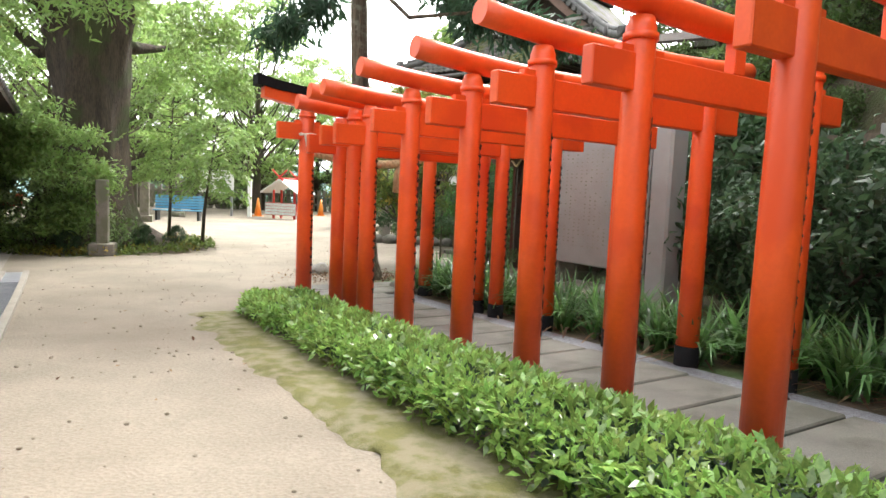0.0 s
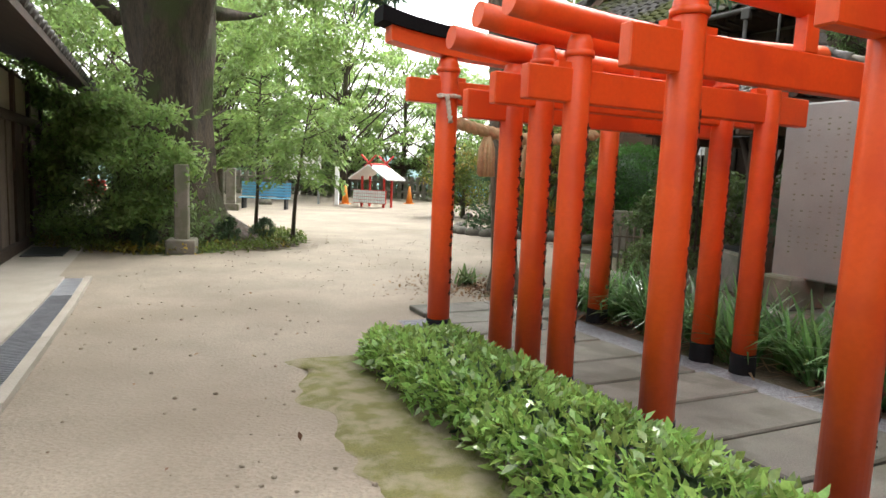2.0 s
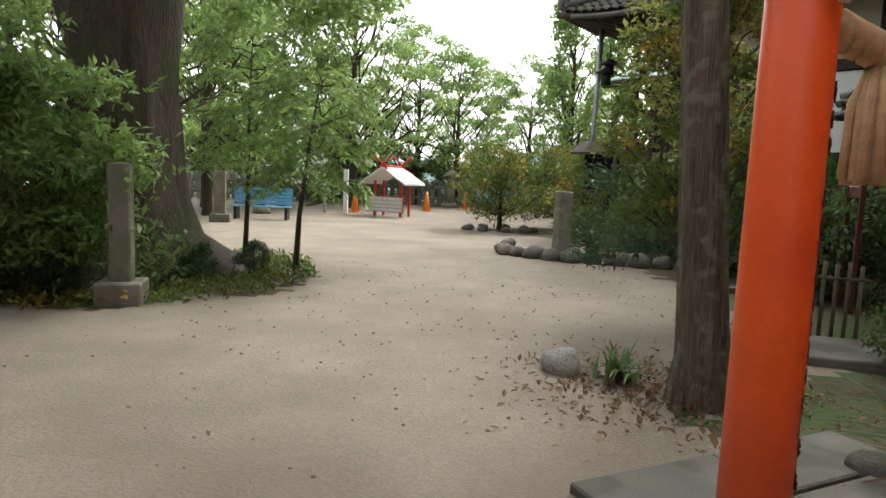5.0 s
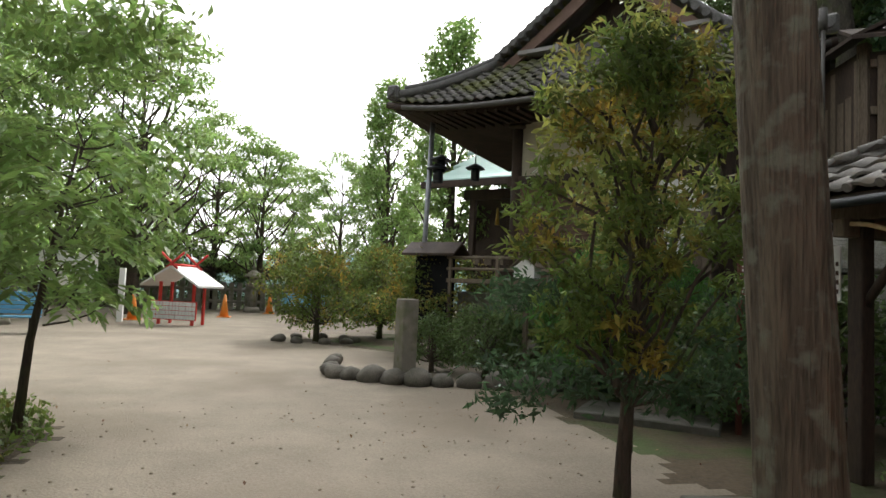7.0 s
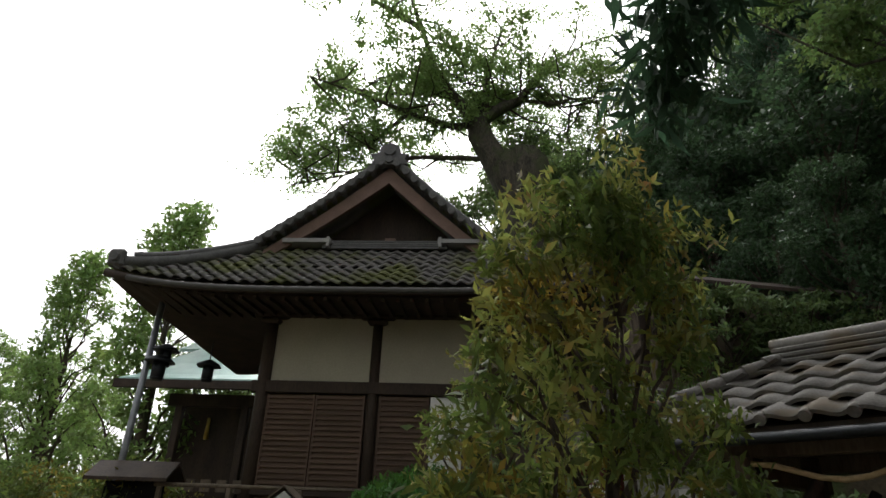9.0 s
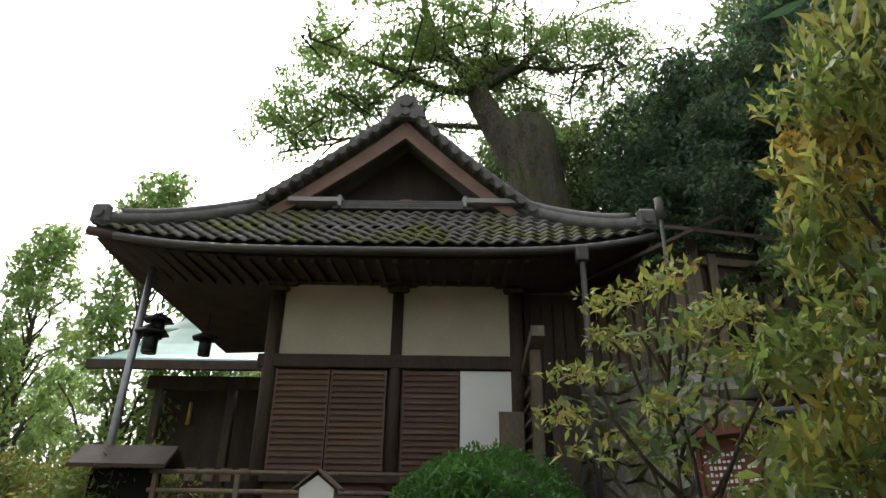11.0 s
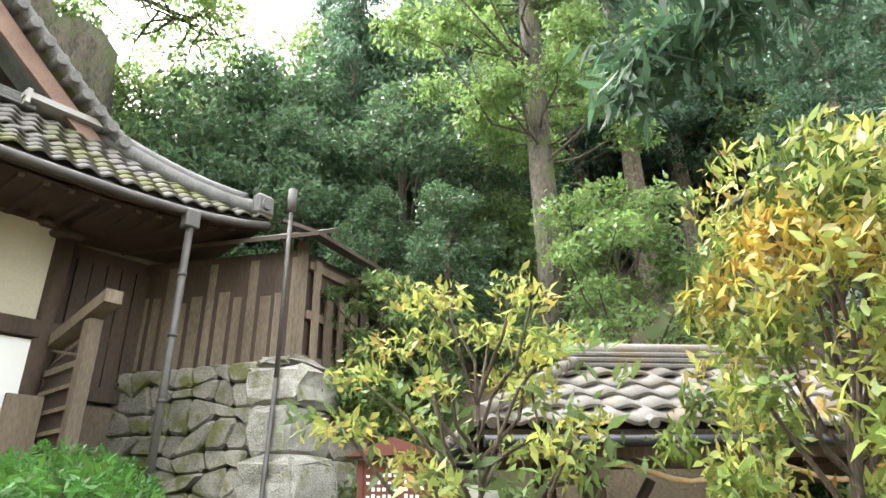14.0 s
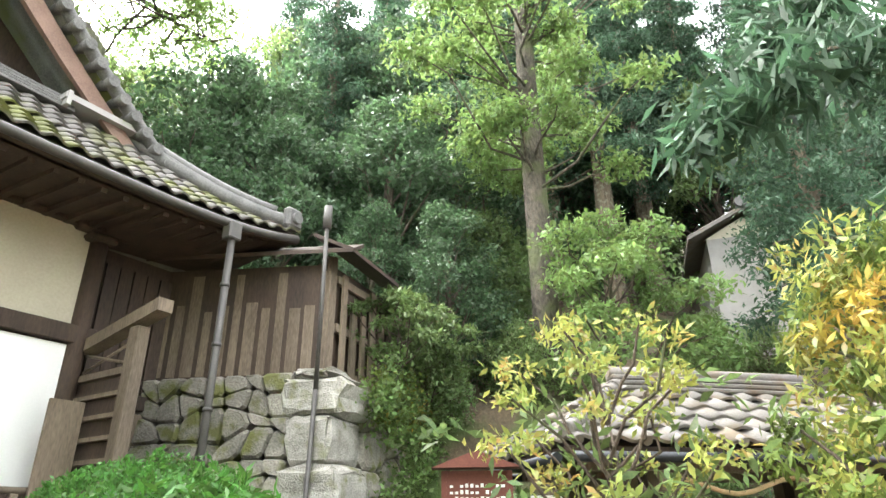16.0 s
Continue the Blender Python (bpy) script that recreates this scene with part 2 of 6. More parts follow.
def mesh_of(bm, name, material):
    bmesh.ops.recalc_face_normals(bm, faces=bm.faces)
    me = bpy.data.meshes.new(name)
    bm.to_mesh(me)
    bm.free()
    me.materials.append(material)
    return me


def part(name, bm, material, parent, label=""):
    ob = new(name, bm if isinstance(bm, bpy.types.Mesh) else mesh_of(bm, name, material))
    ob.parent = parent
    if label:
        ob["label"] = label
    return ob


def thing(name, label, category, m=None, group="", kind=""):
    ob = new(name)
    ob.empty_display_size = 0.1
    if m:
        ob.matrix_world = m
    return tagged(ob, label, category, group, kind)


def solo(name, bm, material, label, category, m=None, group="", kind=""):
    ob = new(name, bm if isinstance(bm, bpy.types.Mesh) else mesh_of(bm, name, material))
    if m:
        ob.matrix_world = m
    return tagged(ob, label, category, group, kind)


def leaves(name, pts, size, material, long=2.2, up=0.4, droop=0.0, aim=None, var=0.4):
    """One mesh of many small folded leaves at the points, in random directions; aim: a direction for each."""
    n = len(pts)
    d = RNG.normal(size=(n, 3))
    if aim is not None:
        d = d * 0.45 + aim
    d[:, 2] -= droop
    d /= np.linalg.norm(d, axis=1)[:, None] + 1e-9
    u = RNG.normal(size=(n, 3)) * (1 - up) + np.array([0, 0, up * 1.6])
    s = np.cross(d, u)
    s /= np.linalg.norm(s, axis=1)[:, None] + 1e-9
    nn = np.cross(s, d)
    L = size * (1 + var * RNG.uniform(-1, 1, n))[:, None]
    w = L / long / 2
    v = np.empty((n, 4, 3))
    v[:, 0] = pts
    v[:, 1] = pts + d * L * 0.5 + s * w + nn * w * 0.35
    v[:, 2] = pts + d * L - nn * L * 0.08
    v[:, 3] = pts + d * L * 0.5 - s * w + nn * w * 0.35
    me = bpy.data.meshes.new(name)
    me.vertices.add(n * 4)
    me.vertices.foreach_set("co", v.ravel())
    me.loops.add(n * 4)
    me.loops.foreach_set("vertex_index", np.arange(n * 4))
    me.polygons.add(n)
    me.polygons.foreach_set("loop_start", np.arange(n) * 4)
    me.update(calc_edges=True)
    me.materials.append(material)
    return me


def cloud(centres, radii, n, flat=0.8, shell=0.55):
    """n points in clumps, most of them near the clumps' outside."""
    centres, radii = np.array(centres, float), np.array(radii, float)
    p = radii ** 2 / (radii ** 2).sum()
    k = RNG.choice(len(centres), n, p=p)
    d = RNG.normal(size=(n, 3))
    d /= np.linalg.norm(d, axis=1)[:, None]
    r = (shell + (1 - shell) * RNG.random(n)) * (0.75 + 0.5 * RNG.random(n))
    out = d * (r * radii[k])[:, None]
    out[:, 2] *= flat
    return centres[k] + out


def limb(bm, a, b, r0, r1, seg=7, bow=0.12):
    a, b = Vector(a), Vector(b)
    m1 = a.lerp(b, 0.35) + Vector(RNG.normal(size=3) * bow * (b - a).length * 0.5) + Vector((0, 0, -0.06 * (b - a).length))
    m2 = a.lerp(b, 0.7) + Vector(RNG.normal(size=3) * bow * (b - a).length * 0.5)
    tube(bm, [a, m1, m2, b], [r0, r0 * 0.7 + r1 * 0.3, r0 * 0.35 + r1 * 0.65, r1], seg, caps=False)


def broadleaf(name, label, h, r, spread, trunk_r, n, size, leafmat, barkmat=BARKD, clumps=26, low=0.3, long=2.2, clump=0.26, flat=0.7, droop=0.1, lean=(0, 0)):
    """A broad-leaved tree: tapered trunk, limbs to each clump, and a crown of leaves with gaps."""
    t = thing(name, label, "tree")
    bm = B()
    top = Vector((lean[0], lean[1], h * 0.8))
    axis = [Vector((0, 0, -0.4)), Vector((0, 0, 0.25)), Vector((lean[0] * 0.25, lean[1] * 0.25, h * 0.3)), Vector((lean[0] * 0.6, lean[1] * 0.6, h * 0.55)), top]
    tube(bm, axis, [trunk_r * 1.6, trunk_r * 1.1, trunk_r * 0.8, trunk_r * 0.5, trunk_r * 0.12], 12, wob=0.25)
    cs, rs = [], []
    for i in range(clumps):
        f = (i + 0.5) / clumps
        z = h * (low + (1 - low) * f)
        w = spread * math.sin(math.pi * (0.18 + 0.78 * f)) ** 0.8
        a = i * 2.4 + RNG.uniform(-0.5, 0.5)
        q = math.sqrt(RNG.uniform(0.1, 1)) * w
        cx, cy = lean[0] * f + q * math.cos(a), lean[1] * f + q * math.sin(a)
        cs.append((cx, cy, z))
        rs.append(spread * clump * RNG.uniform(0.7, 1.3))
        zb = max(h * 0.2, z - q * 0.7 - 0.1 * h)
        k = zb / (h * 0.8)
        limb(bm, (lean[0] * k, lean[1] * k, min(zb, h * 0.78)), (cx, cy, z), trunk_r * 0.28 * (1 - 0.6 * f) + 0.01, 0.008 + trunk_r * 0.03, 6)
    part("trunk", bm, barkmat, t)
    part("crown", leaves("crown", cloud(cs, rs, n, flat), size, leafmat, long, 0.35, droop), leafmat, t)
    return t


def conifer(name, label, h, spread, trunk_r, n, size, leafmat=CEDAR, low=0.35, barkmat=BARK):
    """A tall cedar: straight trunk, whorls of drooping sprays."""
    t = thing(name, label, "tree")
    bm = B()
    tube(bm, [(0, 0, -0.5), (0, 0, 0.3), (0.05, 0, h * 0.4), (0, 0.05, h)], [trunk_r * 1.7, trunk_r * 1.15, trunk_r * 0.8, 0.03], 14, wob=0.15)
    cs, rs = [], []
    k = int(h * 3.4)
    for i in range(k):
        f = (i + 0.5) / k
        z = h * (low + (1 - low) * f)
        w = spread * (1 - 0.75 * f) * RNG.uniform(0.6, 1.1)
        a = i * 2.4
        e = (w * math.cos(a), w * math.sin(a), z - 0.25 * w)
        limb(bm, (0, 0, z), e, 0.05, 0.012, 5, 0.05)
        for q in (0.45, 0.75, 1.0):
            cs.append((e[0] * q, e[1] * q, z - 0.25 * w * q))
            rs.append(0.35 * spread * (1.1 - 0.5 * f) * (1.1 - 0.4 * q))
    part("trunk", bm, barkmat, t)
    part("crown", leaves("crown", cloud(cs, rs, n, 0.6, 0.3), size, leafmat, 3.2, 0.2, 0.7), leafmat, t)
    return t


# ---- plan ----
D, C = Vector((-0.5, 0.866)), Vector((0.866, 0.5))      # along the row of gates, and across it


def sc_(s, c):
    p = D * s + C * c
    return p.x, p.y


TH = radians(-44)                                        # the hall's front
HU, HN = Vector((math.cos(TH), math.sin(TH))), Vector((math.sin(TH), -math.cos(TH)))
HALL = Matrix(((HU.x, -HN.x, 0, HU.x * -12.68 + HN.x * -18.0), (HU.y, -HN.y, 0, HU.y * -12.68 + HN.y * -18.0), (0, 0, 1, 0), (0, 0, 0, 1)))  # x along the front, y inwards


def gz(x, y):
    """Height of the ground: a fall along the gates, a level court, and the wooded hill behind."""
    s = min(max(y / 9.5, 0), 1)
    z = -0.37 * (s * s * (3 - 2 * s) * 0.5 + s * 0.5)
    u = x * HU.x + y * HU.y + 12.68
    out = x * HN.x + y * HN.y + 18
    e = max(min(x - 6.2, u - 4.2), min(-out - 8.5, u + 2)) if y < 60 else -1
    e = min(e, 60)
    k = min(max(e / 0.9, 0), 1)
    z += 3.3 * k * k * (3 - 2 * k) + 0.6 * max(e, 0)
    if e > 0.5:
        z += 0.5 * noise.noise((x * 0.3, y * 0.3, 0))
    far = math.hypot(x + 3, y - 15)
    if far > 48 and e < 0:
        z -= min(14, (far - 48) * 0.25)
    return z


def on(x, y, rz=0.0, dz=0.0):
    return pose(x, y, gz(x, y) + dz, 0, 0, rz)


# ---- ground: one sheet out to the horizon ----
def axis_steps(near, step, far):
    out = list(np.arange(near[0], near[1] + 0.01, step))
    a, b, k = out[0], out[-1], step
    while a > -far:
        k *= 1.25
        a -= k
        b += k
        out = [a] + out + [b]
    return out


xs, ys = axis_steps((-12, 8), 0.16, 1800), axis_steps((0, 26), 0.16, 1800)
gv = [(x, y, gz(x, y)) for y in ys for x in xs]
nx = len(xs)
gf = [(j * nx + i, j * nx + i + 1, (j + 1) * nx + i + 1, (j + 1) * nx + i) for j in range(len(ys) - 1) for i in range(nx - 1)]
gme = bpy.data.meshes.new("ground")
gme.from_pydata(gv, [], gf)
gme.materials.append(SAND)
gme.materials.append(SOIL)


def wooded(x, y):
    u, out = x * HU.x + y * HU.y + 12.68, x * HN.x + y * HN.y + 18
    c = x * C.x + y * C.y
    s = x * D.x + y * D.y
    w = 0.5 * noise.noise((x * 0.8, y * 0.8, 4)) + 0.35 * noise.noise((x * 3.1, y * 3.1, 7))
    if c > 4.5 + w and s < 10.5:
        return True
    if (x > 2.6 + w and y < 30) or y > 47 + 2 * w or x < -24 or y < -25 or (out < 0.5 and u > -9):
        return True
    if x > 0.4 + w and 12.4 < y < 24:
        return True
    return ((x + 8.3) / 2.7) ** 2 + ((y - 15.6) / 2.6) ** 2 < 1 + w


for p in gme.polygons:
    p.use_smooth = True
    c_ = p.center
    p.material_index = 1 if wooded(c_.x, c_.y) else 0
ground = tagged(new("ground", gme), "pale trodden sand court with dark forest soil around it", "ground", kind="structure")

# ---- the hall ----
def hall():
    h = thing("shrine_hall", "dark timber shrine hall with plaster panels and mossy tiled roof", "shrine building", HALL)
    bm = B()
    box(bm, -2.25, 2.15, 0.06, 5, 1.2, 5.4)
    part("body", bm, WOOD, h)
    bm = B()
    box(bm, -3.6, 3.2, -0.2, 5, -0.6, 1.25, bev=0.03)
    part("platform", bm, GRANITE, h, "low stone platform under the hall")
    for x, w in ((-2.19, 0.13), (0.0, 0.1), (2.12, 0.12)):
        bm = B()
        tube(bm, [(x, 0, 1.2), (x, 0, 5.4)], w, 16)
        part("post", bm, WOOD, h)
    for a, b in ((-2.07, -0.1), (0.1, 2.0)):
        bm = B()
        box(bm, a, b, 0.0, 0.06, 4.05, 5.38)
        part("plaster_panel", bm, PLASTER, h, "cream plaster panel between dark posts")
    for z0, z1, y in ((3.82, 4.05, -0.1), (5.36, 5.5, -0.12), (1.95, 2.12, -0.1)):
        bm = B()
        box(bm, -2.4, 2.3, y, 0.05, z0, z1, bev=0.012)
        part("beam", bm, WOOD, h)
    for x in (-2.19, -0.0, 2.1):     # bracket arms under the eave
        bm = B()
        box(bm, x - 0.36, x + 0.36, -0.16, 0.1, 5.32, 5.46, bev=0.04)
        box(bm, x - 0.2, x + 0.2, -0.2, 0.1, 5.21, 5.32, bev=0.04)
        part("bracket", bm, WOOD, h)
    # slatted shutters
    for a, b in ((-2.06, -1.12), (-1.1, -0.14), (0.14, 1.1)):
        s = part("shutter", box(B(), a, b, 0.0, 0.05, 2.12, 3.8), SHUT, h, "slatted timber shutter, closed")
        for i in range(17):
            z = 2.15 + i * 0.098
            part("slat", box(B(), a + 0.03, b - 0.03, -0.035, 0.0, z, z + 0.055), SHUT, s)
        for x in (a, b - 0.035):
            part("stile", box(B(), x, x + 0.035, -0.042, 0.0, 2.12, 3.8), SHUT, s)
    part("white_panel", box(B(), 1.13, 2.06, -0.02, 0.05, 2.12, 3.8), WHITE, h, "plain white board in the last bay")
    part("boarding", box(B(), -2.1, 2.1, 0.0, 0.05, 1.25, 1.95), SHUT, h)
    # veranda rail in front
    bm = B()
    box(bm, -3.6, 1.6, -0.75, 0, 1.45, 1.55, bev=0.01)
    part("veranda_floor", bm, WOODG, h)
    for z in (2.05, 1.78):
        bm = B()
        tube(bm, [(-3.6, -0.72, z), (1.6, -0.72, z)], 0.035, 8)
        part("rail", bm, WOODG, h)
    for i in range(5):
        x = -3.5 + i * 1.25
        part("rail_post", box(B(), x - 0.04, x + 0.04, -0.76, -0.68, -0.3, 2.02, bev=0.008), WOODG, h)

    # roof shape: ridge runs inwards at x = 0
    XL, XR, YE, YG = -5.05, 4.3, -1.5, 0.1

    def side_z(x):
        k = abs(x) / (5.05 if x < 0 else 4.3)
        return 9.05 - 3.5 * (1.28 * k - 0.28 * k * k)

    def up(x):
        k = abs(x) / (5.05 if x < 0 else 4.3)
        return 0.32 * k ** 4

    def front_z(x, y):
        k = (y - YE) / (YG - YE)
        return 5.52 + 1.4 * (0.86 * k + 0.14 * k * k) + up(x) * (1 - k)

    # front skirt sheet under the tiles, with thickness
    bm = B()
    for dz, flip in ((0.0, False), (-0.14, True)):
        grid = []
        for j in range(9):
            k = j / 8
            y = YE + (YG - YE) * k
            l, r = XL + (XL * -0.5) * k, XR + (-XR * 0.44) * k
            grid.append([bm.verts.new((l + (r - l) * i / 20, y, front_z(l + (r - l) * i / 20, y) + dz)) for i in range(21)])
        for j in range(8):
            for i in range(20):
                bm.faces.new((grid[j][i], grid[j][i + 1], grid[j + 1][i + 1], grid[j + 1][i]))
    skirt = part("roof_skirt", bm, TILE, h, "front slope of the roof")
    # side slopes, waved by their tile rows
    for sgn, xe in ((-1, XL), (1, XR)):
        bm = B()
        rows = []
        ny = 52
        for i in range(19):
            x = xe * i / 18
            row = []
            for j in range(ny):
                y = 5.6 * j / (ny - 1)
                hip = 0.0
                k = i / 18
                if k > 0.5:
                    y0 = 0.1 - 1.6 * (k - 0.5) / 0.5
                    y = y0 + (5.35 - y0) * j / (ny - 1)
                row.append(bm.verts.new((x, y - 0.25 if k <= 0.5 else y, side_z(x) + 0.03 * math.sin(j * 1.57) + up(x))))
            rows.append(row)
        for a, b in zip(rows, rows[1:]):
            for j in range(ny - 1):
                bm.faces.new((a[j], a[j + 1], b[j + 1], b[j])).smooth = True
        part("side_slope", bm, TILE, h, "side slope of the tiled roof")
    # soffit with rafters
    bm = B()
    for dz in (0.0, -0.05):
        f = []
        for j in range(2):
            f.append([bm.verts.new((XL + 0.1 + (XR - XL - 0.2) * i / 24, (YE + 0.06, 0.3)[j], (5.36 + up(XL + (XR - XL) * i / 24), 5.50)[j] + dz)) for i in range(25)])
        for i in range(24):
            bm.faces.new((f[0][i], f[0][i + 1], f[1][i + 1], f[1][i]))
    part("soffit", bm, WOOD, h)
    for sx, x0, x1 in ((-1, XL, -2.2), (1, 2.1, XR)):
        bm = B()
        for dz in (0.0, -0.05):
            vs = [bm.verts.new(p) for p in ((x0 * 0.98, YE + 0.1, 5.36 + up(x0) + dz), (x1, 0.2, 5.5 + dz), (x1, 5.3, 5.5 + dz), (x0 * 0.98, 5.3, 5.40 + dz))]
            bm.faces.new(vs)
        part("side_soffit", bm, WOOD, h)
    for i in range(34):
        x = XL + 0.25 + (XR - XL - 0.5) * i / 33
        z = 5.30 + up(x)
        bm = B()
        box(bm, -0.035, 0.035, YE + 0.12, 0.1, -0.05, 0.04)
        bmesh.ops.transform(bm, matrix=Matrix.Translation((x, 0, 5.40 + up(x) * 0.5)) @ Matrix.Rotation(math.atan2(0.10 - up(x), 1.4), 4, 'X'), verts=bm.verts)
        part("rafter", bm, WOOD, h)
    # eave board, gutter and downpipe
    bm = B()
    tube(bm, [(XL + (XR - XL) * i / 24, YE + 0.03, 5.42 + up(XL + (XR - XL) * i / 24)) for i in range(25)], 0.085, 8)
    part("eave_board", bm, WOOD, h)
    bm = B()
    tube(bm, [(XL * 0.9 + (XR * 0.98 - XL * 0.9) * i / 20, YE - 0.08, 5.39 + up(XL * 0.9 + (XR * 0.98 - XL * 0.9) * i / 20)) for i in range(21)], 0.06, 10)
    part("gutter", bm, PIPE, h)
    bm = B()
    box(bm, 2.93, 3.13, YE - 0.18, YE, 5.22, 5.48, bev=0.02)
    tube(bm, [(3.03, YE - 0.1, 5.25), (3.03, YE - 0.08, 1.0)], 0.05, 10)
    for z in (4.55, 3.75, 2.95):
        tube(bm, [(3.03, YE - 0.09, z), (3.03, YE - 0.09, z + 0.05)], 0.062, 10)
    part("downpipe", bm, PIPE, h, "grey-brown downpipe with a hopper head")

    # gable: recessed dark board, barge boards, ledge, ridges
    bm = B()
    plate(bm, [(-2.4, 0.8, 6.7), (2.3, 0.8, 6.7), (0, 0.8, 8.75)], 0.05, (0, 1, 0))
    part("gable_board", bm, WOOD, h)
    part("gable_block", box(B(), -0.12, 0.12, 0.6, 0.8, 7.32, 7.48, bev=0.01), BARGE, h)
    part("gable_beam", box(B(), -1.5, 1.5, 0.22, 0.35, 7.12, 7.24, bev=0.01), WOOD, h)
    for s in (-1, 1):
        bm = B()
        top, bot = [], []
        for i in range(9):
            x = 2.62 * i / 8
            z = side_z(s * x) - 0.14
            top.append((s * x, -0.1, z))
            bot.append((s * x, -0.1, z - 0.40 + 0.02 * i))
        pts = top + bot[::-1]
        plate(bm, pts if s > 0 else pts[::-1], 0.09, (0, 1, 0))
        part("barge_board", bm, BARGE, h, "weathered reddish barge board")
        bm = B()
        path = [(s * 2.75 * i / 8, -0.2, side_z(s * 2.75 * i / 8) + 0.10) for i in range(9)]
        tube(bm, path, 0.10, 8)
        tube(bm, [(p[0], p[1] + 0.3, p[2] + 0.06) for p in path], 0.13, 8)
        part("verge", bm, RIDGE, h)
        for i in range(13):
            x = s * (0.18 + 2.5 * i / 12)
            z = side_z(x) + 0.06
            bm = B()
            tube(bm, [(x, -0.36, z - 0.03), (x, 0.05, z + 0.03)], 0.085, 10)
            part("round_tile", bm, RIDGE, h)
        # ledge with white edge at the foot of the gable
        bm = B()
        box(bm, min(s * 1.15, s * 2.2), max(s * 1.15, s * 2.2), -0.2, 0.2, 7.0, 7.09)
        box(bm, s * 1.2 - 0.03, s * 1.2 + 0.03, -0.22, -0.1, 6.9, 7.12)
        part("ledge_cap", bm, PALE, h, "white mortar edge at the gable foot")
    bm = B()
    for k in range(4):
        box(bm, -1.35, 1.35, -0.1 + 0.03 * k, 0.3, 6.9 + 0.06 * k, 6.945 + 0.06 * k, bev=0.008)
    part("ledge_tiles", bm, RIDGE, h)
    bm = B()
    for k in range(3):
        box(bm, -0.2 + 0.03 * k, 0.2 - 0.03 * k, -0.15, 5.4, 9.0 + 0.075 * k, 9.07 + 0.075 * k, bev=0.015)
    tube(bm, [(0, -0.15, 9.26), (0, 5.4, 9.26)], 0.09, 10)
    part("main_ridge", bm, RIDGE, h)
    bm = B()     # ridge-end ornament
    plate(bm, [(-0.42, -0.3, 8.88), (0.42, -0.3, 8.88), (0.34, -0.3, 9.03), (0.4, -0.3, 9.14), (0.25, -0.3, 9.17), (0.2, -0.3, 9.36), (0, -0.3, 9.45), (-0.2, -0.3, 9.36), (-0.25, -0.3, 9.17), (-0.4, -0.3, 9.14), (-0.34, -0.3, 9.03)], 0.16, (0, 1, 0))
    tube(bm, [(0, -0.38, 9.22), (0, -0.28, 9.22)], 0.13, 14)
    tube(bm, [(0, -0.36, 8.99), (0, -0.28, 8.99)], 0.09, 14)
    part("ridge_ornament", bm, RIDGE, h, "grey ridge-end tile with round crest")
    for s, xe in ((-1, XL), (1, XR)):     # hip ridges
        bm = B()
        path = []
        for i in range(12):
            k = i / 11
            x = xe * (0.97 - 0.47 * k)
            y = YE + 0.05 + 1.6 * k
            path.append((x, y, front_z(x, y) + 0.14))
        tube(bm, path, [0.13] * 12, 8)
        tube(bm, [(p[0], p[1], p[2] + 0.13) for p in path[1:]], 0.09, 8)
        part("hip_ridge", bm, RIDGE, h)
        bm = B()
        p = path[0]
        box(bm, p[0] - 0.16, p[0] + 0.16, p[1] - 0.12, p[1] + 0.05, p[2] - 0.12, p[2] + 0.24, bev=0.05)
        tube(bm, [(p[0], p[1] - 0.18, p[2] + 0.05), (p[0], p[1], p[2] + 0.05)], 0.09, 12)
        part("hip_ornament", bm, RIDGE, h)
    return h, skirt, front_z, (XL, XR, YE, YG)


HALL_OB, SKIRT, FRONT_Z, (XL, XR, YE, YG) = hall()


def wave_tile(w, l, thick=0.022, amp=0.045):
    """One S-curved pan tile: lies in xy, its lower edge at y = 0."""
    bm = B()
    prof = [(i / 7, amp * (0.9 * math.sin(2 * math.pi * (i / 7 - 0.12)))) for i in range(8)]
    lo = [bm.verts.new((w * (a - 0.5) * 1.04, 0, z + 0.035)) for a, z in prof]
    hi = [bm.verts.new((w * (a - 0.5) * 1.04, l * 1.1, z)) for a, z in prof]
    un = [bm.verts.new((w * (a - 0.5) * 1.04, 0.0, z + 0.035 - thick)) for a, z in prof]
    for i in range(7):
        bm.faces.new((lo[i], lo[i + 1], hi[i + 1], hi[i])).smooth = True
        bm.faces.new((un[i], un[i + 1], lo[i + 1], lo[i]))
    return bm


